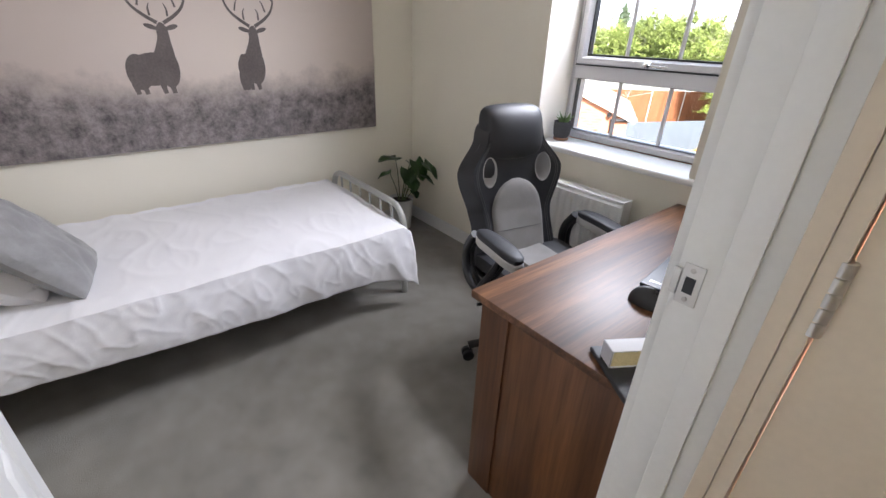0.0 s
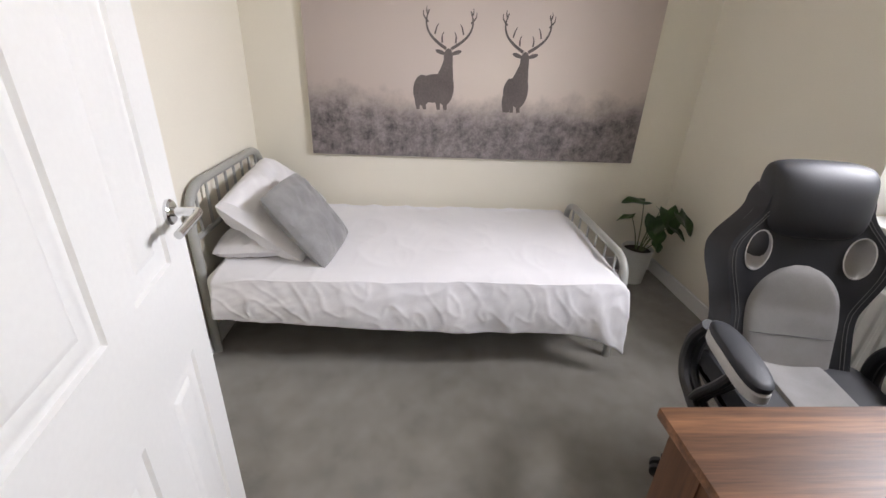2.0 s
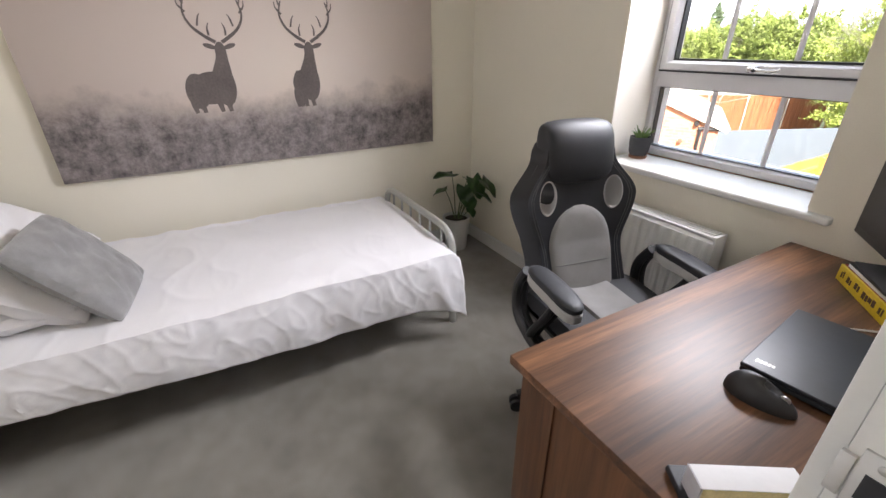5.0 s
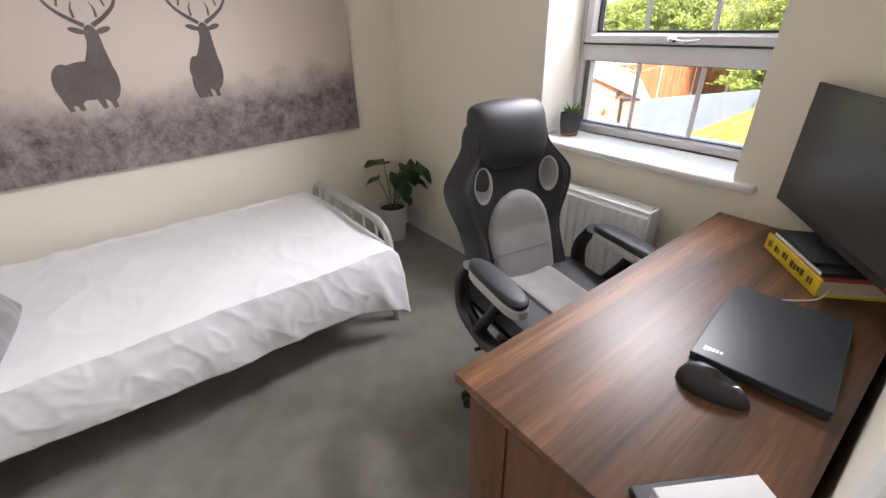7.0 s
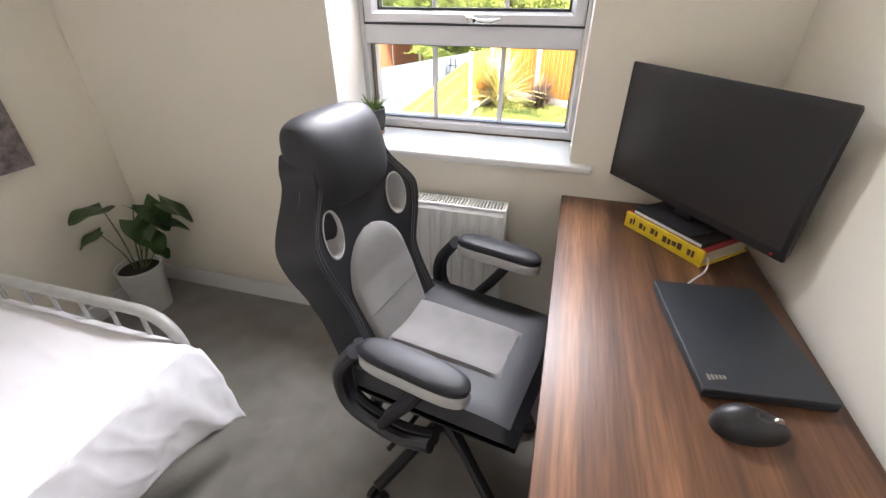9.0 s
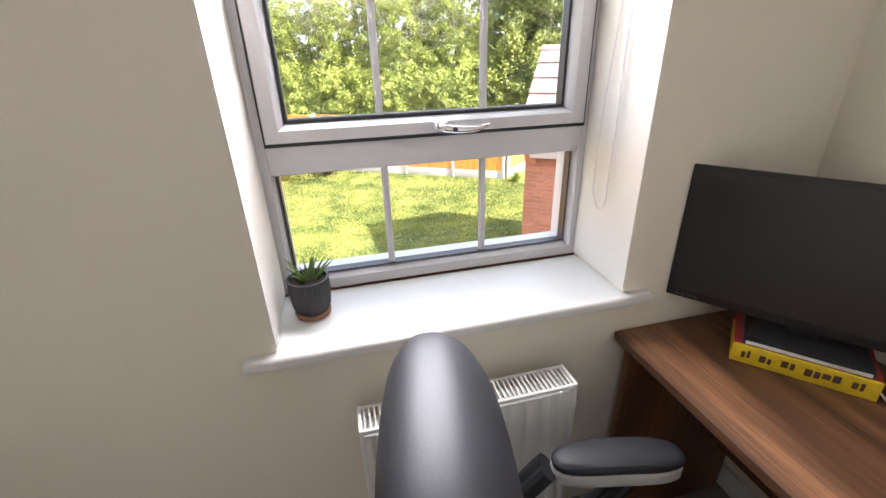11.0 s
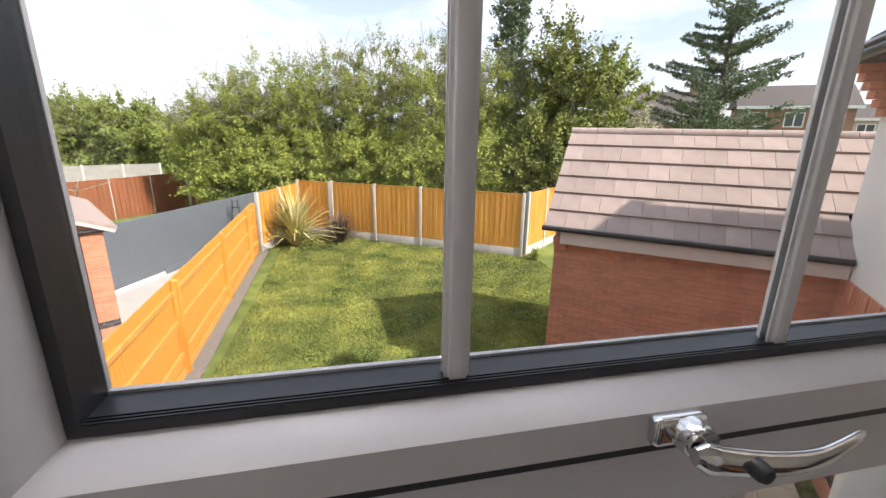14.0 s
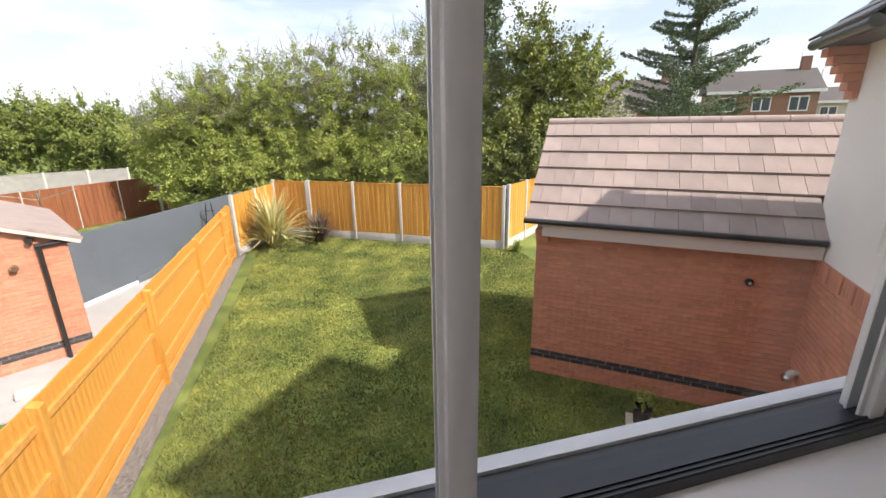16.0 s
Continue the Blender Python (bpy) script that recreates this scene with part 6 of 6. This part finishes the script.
# the big conifer beyond the garage, in tiers of drooping boughs
con = thing("conifer", "tall open conifer with tiered branches", "tree", Matrix.Translation((25.6, 28.0, G)))
bm = bmesh.new()
tube(bm, [(0, 0, 0), (0, 0, 8), (0.1, 0, 15.5)], 0.28, 10, 0.05)
part("trunk", bm, M_BARK, con)
rngc = np.random.default_rng(6)
bm = bmesh.new()
P = []
for i in range(120):
    z = 3.6 + 11.5 * rngc.random() ** 1.05
    ln = (5.3 * (1 - (z - 3.0) / 14.0) + 0.5) * rngc.uniform(0.55, 1.15)
    aa = rngc.uniform(0, 6.28)
    dx, dy = math.cos(aa), math.sin(aa)
    s = Vector((0, 0, z))
    line = [s + Vector((dx, dy, 0)) * ln * q + Vector((0, 0, ln * (0.10 * q + 0.16 * q * q))) for q in (0, 0.35, 0.7, 1.0)]
    tube(bm, line, 0.05, 5, 0.012)
    m = int(100 * ln)
    q = rngc.random(m) ** 0.8
    side = rngc.normal(0, 0.13, m) * (1.35 - q * 0.6) * ln * 0.55
    P.append(np.c_[dx * ln * q - dy * side, dy * ln * q + dx * side, z + ln * (0.10 * q + 0.16 * q * q) + rngc.normal(0, 0.07, m) - 0.05 * np.abs(side)])
stuff_part("boughs", bm, M_BARK, con)
v, f = leaf_cloud(np.concatenate(P), 0.085, rngc)
o = new("needles", raw("needles", v.tolist(), f.tolist(), M_LEAF3))
o.parent = con

# far bushes beyond the neighbour's garden
for i, (x, y, top, rx) in enumerate(((-21.5, 40, 2.6, 3.4), (-17.5, 41, 3.1, 3.2), (-14.2, 40, 3.1, 2.8), (-11.6, 38, 2.2, 2.3), (-9.2, 36, 1.6, 2.2), (-25, 42, 2.5, 3.4))):
    mid = (top - 1.6) / 2
    tree("far_bush", "broad green bush beyond the neighbouring garden", (x, y, G), (x, y, mid), (rx, 2.4, top - mid), 200, 90, 0.085, M_LEAF4, 90 + i, shell=0.35, clump=0.55, trunk=0.14, top_twigs=30, floor=-2.4)
for i, (x, y, h) in enumerate(((-42, 75, 7.5), (-39.5, 76, 6.2))):
    tree("far_fir", "small dark fir on the skyline", (x, y, G), (x, y, h * 0.35), (1.1, 1.1, h * 0.5), 60, 110, 0.18, M_LEAF3, 120 + i, shell=0.1, clump=0.6, trunk=0.2)

# spiky border plants
for nm, px, py, cnt, ln, mm, lab in (("phormium", -0.55, 18.8, 340, 2.75, M_SPIKE, "yellow-striped phormium clump in the fence corner"), ("phormium", 1.05, 19.1, 170, 1.6, M_SPIKER, "bronze phormium clump by the back fence"), ("phormium", 7.5, 15.75, 60, 0.55, M_LEAF1, "low green shrub by the fence post")):
    ph = thing(nm, lab, "plant", Matrix.Translation((px, py, G)))
    rg = np.random.default_rng(cnt)
    V, F = [], []
    for i in range(cnt):
        aa, tl = rg.uniform(0, 6.28), rg.uniform(0.15, 1.0)
        L = ln * rg.uniform(0.6, 1.1)
        dx, dy = math.cos(aa), math.sin(aa)
        s = len(V)
        for q in (0, 0.35, 0.7, 1.0):
            hor = L * tl * (0.3 * q + 0.55 * q * q)
            zz = L * (q * (1.05 - 0.35 * tl) - 0.50 * tl * q * q)
            wv = 0.042 * (1 - q * 0.92)
            V += [(dx * (hor + 0.05) - dy * wv, dy * (hor + 0.05) + dx * wv, zz), (dx * (hor + 0.05) + dy * wv, dy * (hor + 0.05) - dx * wv, zz)]
        F += [(s + 2 * k, s + 2 * k + 1, s + 2 * k + 3, s + 2 * k + 2) for k in range(3)]
    o = new("blades", raw("blades", V, F, mm))
    o.parent = ph

# ---- the neighbour's side ----
NB = Vector((-3.27, 12.21, 0))
ND2 = Vector((-0.84, -0.54, 0))
NE = NB + ND2 * 5.0
brick_wall("neighbour_garage", (NE.x, NE.y), (NB.x, NB.y), G, -0.45, "red brick gable of the neighbouring garage", dark_rows=(3, 4), gable=lambda x: (-0.45 - G) + min(x, 5.0 - x) * 0.42, depth=0.3)
nm_ = along((NE.x, NE.y), (NB.x, NB.y), 0)
nroof = thing("neighbour_roof", "tiled roof edge of the neighbouring garage with black downpipe", "roof", kind="structure")
np_ = math.atan(0.42)
for sgn in (1, -1):
    m = nm_ @ Matrix.Translation((2.5, 0, -0.45 + 1.05)) @ Matrix.Diagonal((sgn, 1, 1, 1)) @ pose(0, 0, 0, 0, math.degrees(np_), 0)
    part("roof_slope", oriented(bx(0, 2.5 / math.cos(np_) + 0.22, -0.10, 4.2, 0.01, 0.07), m), M_TILE, nroof)
    part("verge", oriented(bx(0, 2.5 / math.cos(np_) + 0.20, -0.115, -0.06, -0.05, 0.009), m), M_FASCIA, nroof)
bm = bmesh.new()
tube(bm, [nm_ @ Vector((4.55, -0.03, -0.52)), nm_ @ Vector((5.22, -0.03, -0.50))], 0.045, 10)
tube(bm, [nm_ @ Vector((4.60, -0.05, -0.52)), nm_ @ Vector((4.60, -0.05, -1.6)), nm_ @ Vector((4.60, -0.05, G))], 0.038, 10)
part("downpipe", bm, M_GUTTER, nroof, "black rainwater pipe")
part("side_wall", oriented(bx(4.72, 4.999, 0.301, 4.0, G, -0.5), nm_), M_BRICK, nroof, smooth=False)
for px, pz in ((4.50, -0.40), (4.22, -0.84)):
    sl = thing("security_lamp", "small outdoor lamp on the brick gable", "lamp", nm_ @ Matrix.Translation((px, 0, pz)))
    bm = bmesh.new()
    lathe(bm, [(0.05, 0), (0.065, 0.05), (0.045, 0.11)], 16)
    part("housing", oriented(bm, pose(0, 0, 0, 90)), M_STEEL if pz < -0.5 else M_GUTTER, sl)
slab("garden_wall_grey", (-5.3, 13.1), (-1.85, 21.2), 0.08, G, -0.98, M_GREYWALL, "slate-grey painted boundary fence", "fence")
solid("patio", bx(-8, -1.9, 10.0, 18.0, G - 0.02, G + 0.012), M_PAVING, "grey paved patio of the neighbour", "patio")
edge = thing("grey_edging", "white and dark raised edging at the foot of the grey fence", "edging", along((-4.95, 14.4), (-3.1, 18.75), G), kind="structure")
part("edging_block", bx(0, 2.0, -0.30, -0.1, 0, 0.10, 0.01), M_PAPER, edge)
part("edging_block", bx(2.0, 4.6, -0.30, -0.1, 0, 0.22, 0.02), M_GREYWALL, edge)
for k, (ax, ay, w_) in enumerate(((-2.9, 10.2, 0.35), (-3.3, 10.9, 0.5), (-2.4, 9.3, 0.3))):
    rub = thing("rubble", "pale broken slabs on bare earth", "rubble", Matrix.Translation((ax, ay, G + 0.012)) @ pose(0, 0, 0, 0, 0, 30 * k), group="rubble by the fence")
    part("block", bx(-w_, w_, -0.12, 0.12, 0, 0.10, 0.02), M_CONC, rub)
panel_fence("red_fence", (-14.5, 17.6), (-6.9, 27.6), 7, "red-brown timber fence of the next garden", tall=1.85, light=M_FENCERED, gravel=0.0, post_w=0.02)
panel_fence("red_fence_back", (-6.8, 27.7), (-1.7, 23.0), 4, "red-brown timber fence panels between concrete posts", tall=1.95, light=M_FENCERED, gravel=0.0)
panel_fence("pale_fence", (-17.5, 27.5), (-9.5, 31.5), 5, "weathered pale grey timber fence", tall=2.0, light=M_PALEFENCE, gravel=0.0)
drier = thing("rotary_drier", "grey rotary clothes drier in a far garden", "clothes drier", Matrix.Translation((-8.6, 21.5, G)))
bm = bmesh.new()
tube(bm, [(0, 0, 0), (0, 0, 2.0)], 0.025, 8)
part("pole", bm, M_STEEL, drier)
for k in range(4):
    bm = bmesh.new()
    tube(bm, [(0, 0, 1.75), (math.cos(k * 1.571 + 0.4) * 1.1, math.sin(k * 1.571 + 0.4) * 1.1, 2.05)], 0.014, 6)
    part("arm", bm, M_STEEL, drier)
step = thing("step_ladder", "dark folding frame leaning on the fence", "ladder", Matrix.Translation((-2.45, 18.6, G)))
for s in (-1, 1):
    bm = bmesh.new()
    tube(bm, [(s * 0.22, 0, 0), (s * 0.08, 0.1, 1.75)], 0.02, 6)
    part("rail", bm, M_GUTTER, step)
bm = bmesh.new()
for k in range(4):
    tube(bm, [(-0.18, 0.03 * k, 0.4 * k + 0.3), (0.18, 0.03 * k, 0.4 * k + 0.3)], 0.016, 6)
part("rungs", bm, M_GUTTER, step)


# ---- houses beyond ----
def far_house(x0, y0, w, d, eave, ridge, yaw, wallm, label, chimney=True, rows=((0.25, 0.6),)):
    h = thing("house", label, "house", Matrix.Translation((x0, y0, G)) @ pose(0, 0, 0, 0, 0, yaw))
    part("wall", bx(-w / 2, w / 2, -d / 2, d / 2, 0, eave - G), wallm, h)
    bm = bmesh.new()
    e, r, o = eave - G, ridge - G, 0.35
    vs = [bm.verts.new(v) for v in ((-w / 2 - o, -d / 2 - o, e), (w / 2 + o, -d / 2 - o, e), (w / 2 + o, 0, r), (-w / 2 - o, 0, r), (-w / 2 - o, d / 2 + o, e), (w / 2 + o, d / 2 + o, e))]
    for q in ((0, 1, 2, 3), (3, 2, 5, 4), (0, 3, 4), (1, 5, 2), (0, 4, 5, 1)):
        bm.faces.new([vs[k] for k in q])
    roof = part("roof", bm, M_FARROOF, h, smooth=False)
    part("fascia", bx(-w / 2 - o, w / 2 + o, -d / 2 - o - 0.05, -d / 2 - o, e - 0.22, e + 0.02), M_PAPER, h)
    if chimney:
        part("chimney", bx(w / 2 - 0.9, w / 2 - 0.2, -0.35, 0.35, r - 0.8, r + 1.0), M_FARWALL, roof)
    for k in range(max(1, int(w / 2.6))):
        cx = -w / 2 + (k + 0.5) * w / max(1, int(w / 2.6))
        win_ = part("window", bx(cx - 0.7, cx + 0.7, -d / 2 - 0.05, -d / 2 + 0.02, e - 1.75, e - 0.5), M_PAPER, h)
        for s in (-1, 1):
            part("pane", bx(cx + s * 0.33 - 0.28, cx + s * 0.33 + 0.28, -d / 2 - 0.06, -d / 2 - 0.051, e - 1.65, e - 0.6), M_FARGLASS, win_)
    return h


far_house(41.5, 36.5, 8.0, 7.0, 3.9, 5.9, -40, M_FARWALL, "red brick house with a unseen brown tiled roof added for its shadow on the lawn")
far_house(54.5, 37.5, 12.0, 7.0, 3.2, 4.7, -45, M_FARPALE, "pale rendered houses with slate roofs")
far_house(31.0, 42.0, 9.0, 7.0, 2.6, 5.4, -25, M_FARWALL, "brick house behind the conifer")
far_house(-16.0, 76.0, 9.0, 7.0, 2.4, 4.4, 10, M_FARPALE, "distant house above the hedge")
pole = thing("aerial_mast", "thin television aerial mast on a far roof", "aerial", Matrix.Translation((43.9, 34.6, 5.7)))
bm = bmesh.new()
tube(bm, [(0, 0, -0.3), (0, 0, 2.0)], 0.03, 6)
tube(bm, [(-0.5, 0, 1.9), (0.7, 0, 1.9)], 0.025, 5)
part("mast", bm, M_STEEL, pole)
lp = thing("street_lamp", "thin grey street lamp column", "street lamp", Matrix.Translation((46.0, 34.0, G)))
bm = bmesh.new()
tube(bm, fillet([(0, 0, 0), (0, 0, 8.6), (0.5, 0, 8.8)], 0.3), 0.07, 8, 0.04)
part("column", bm, M_STEEL, lp)

# ---- the house itself, outside ----
bm = bmesh.new()
OX0, OX1 = -0.6, 4.75
box(bm, OX0, 1.165, 3.241, 3.372, G, 3.1)
box(bm, 2.112, OX1, 3.241, 3.372, G, 3.1)
box(bm, 1.165, 2.112, 3.300, 3.346, G, 0.850)
box(bm, 1.165, 2.112, 3.337, 3.372, WZ1 + 0.001, 3.1)
solid("house_outer_wall", bm, M_BRICK, "red brick outer wall of the house", "wall", smooth=False)
# roof out of view; eaves and ridge are set by the shadow it casts
bm = bmesh.new()
vs = [bm.verts.new(v) for v in ((OX0, 3.70, 3.00), (OX1, 3.70, 3.00), (OX1, -0.8, 5.6), (OX0, -0.8, 5.6), (OX0, -5.3, 3.00), (OX1, -5.3, 3.00))]
for q in ((0, 1, 2, 3), (3, 2, 5, 4), (0, 3, 4), (1, 5, 2)):
    bm.faces.new([vs[k] for k in q])
rf = solid("house_roof", bm, M_TILE, "brown tiled roof over the house, out of view, sized for its shadow", "roof", smooth=False)
sd = rf.modifiers.new("thick", "SOLIDIFY")
sd.thickness = 0.12
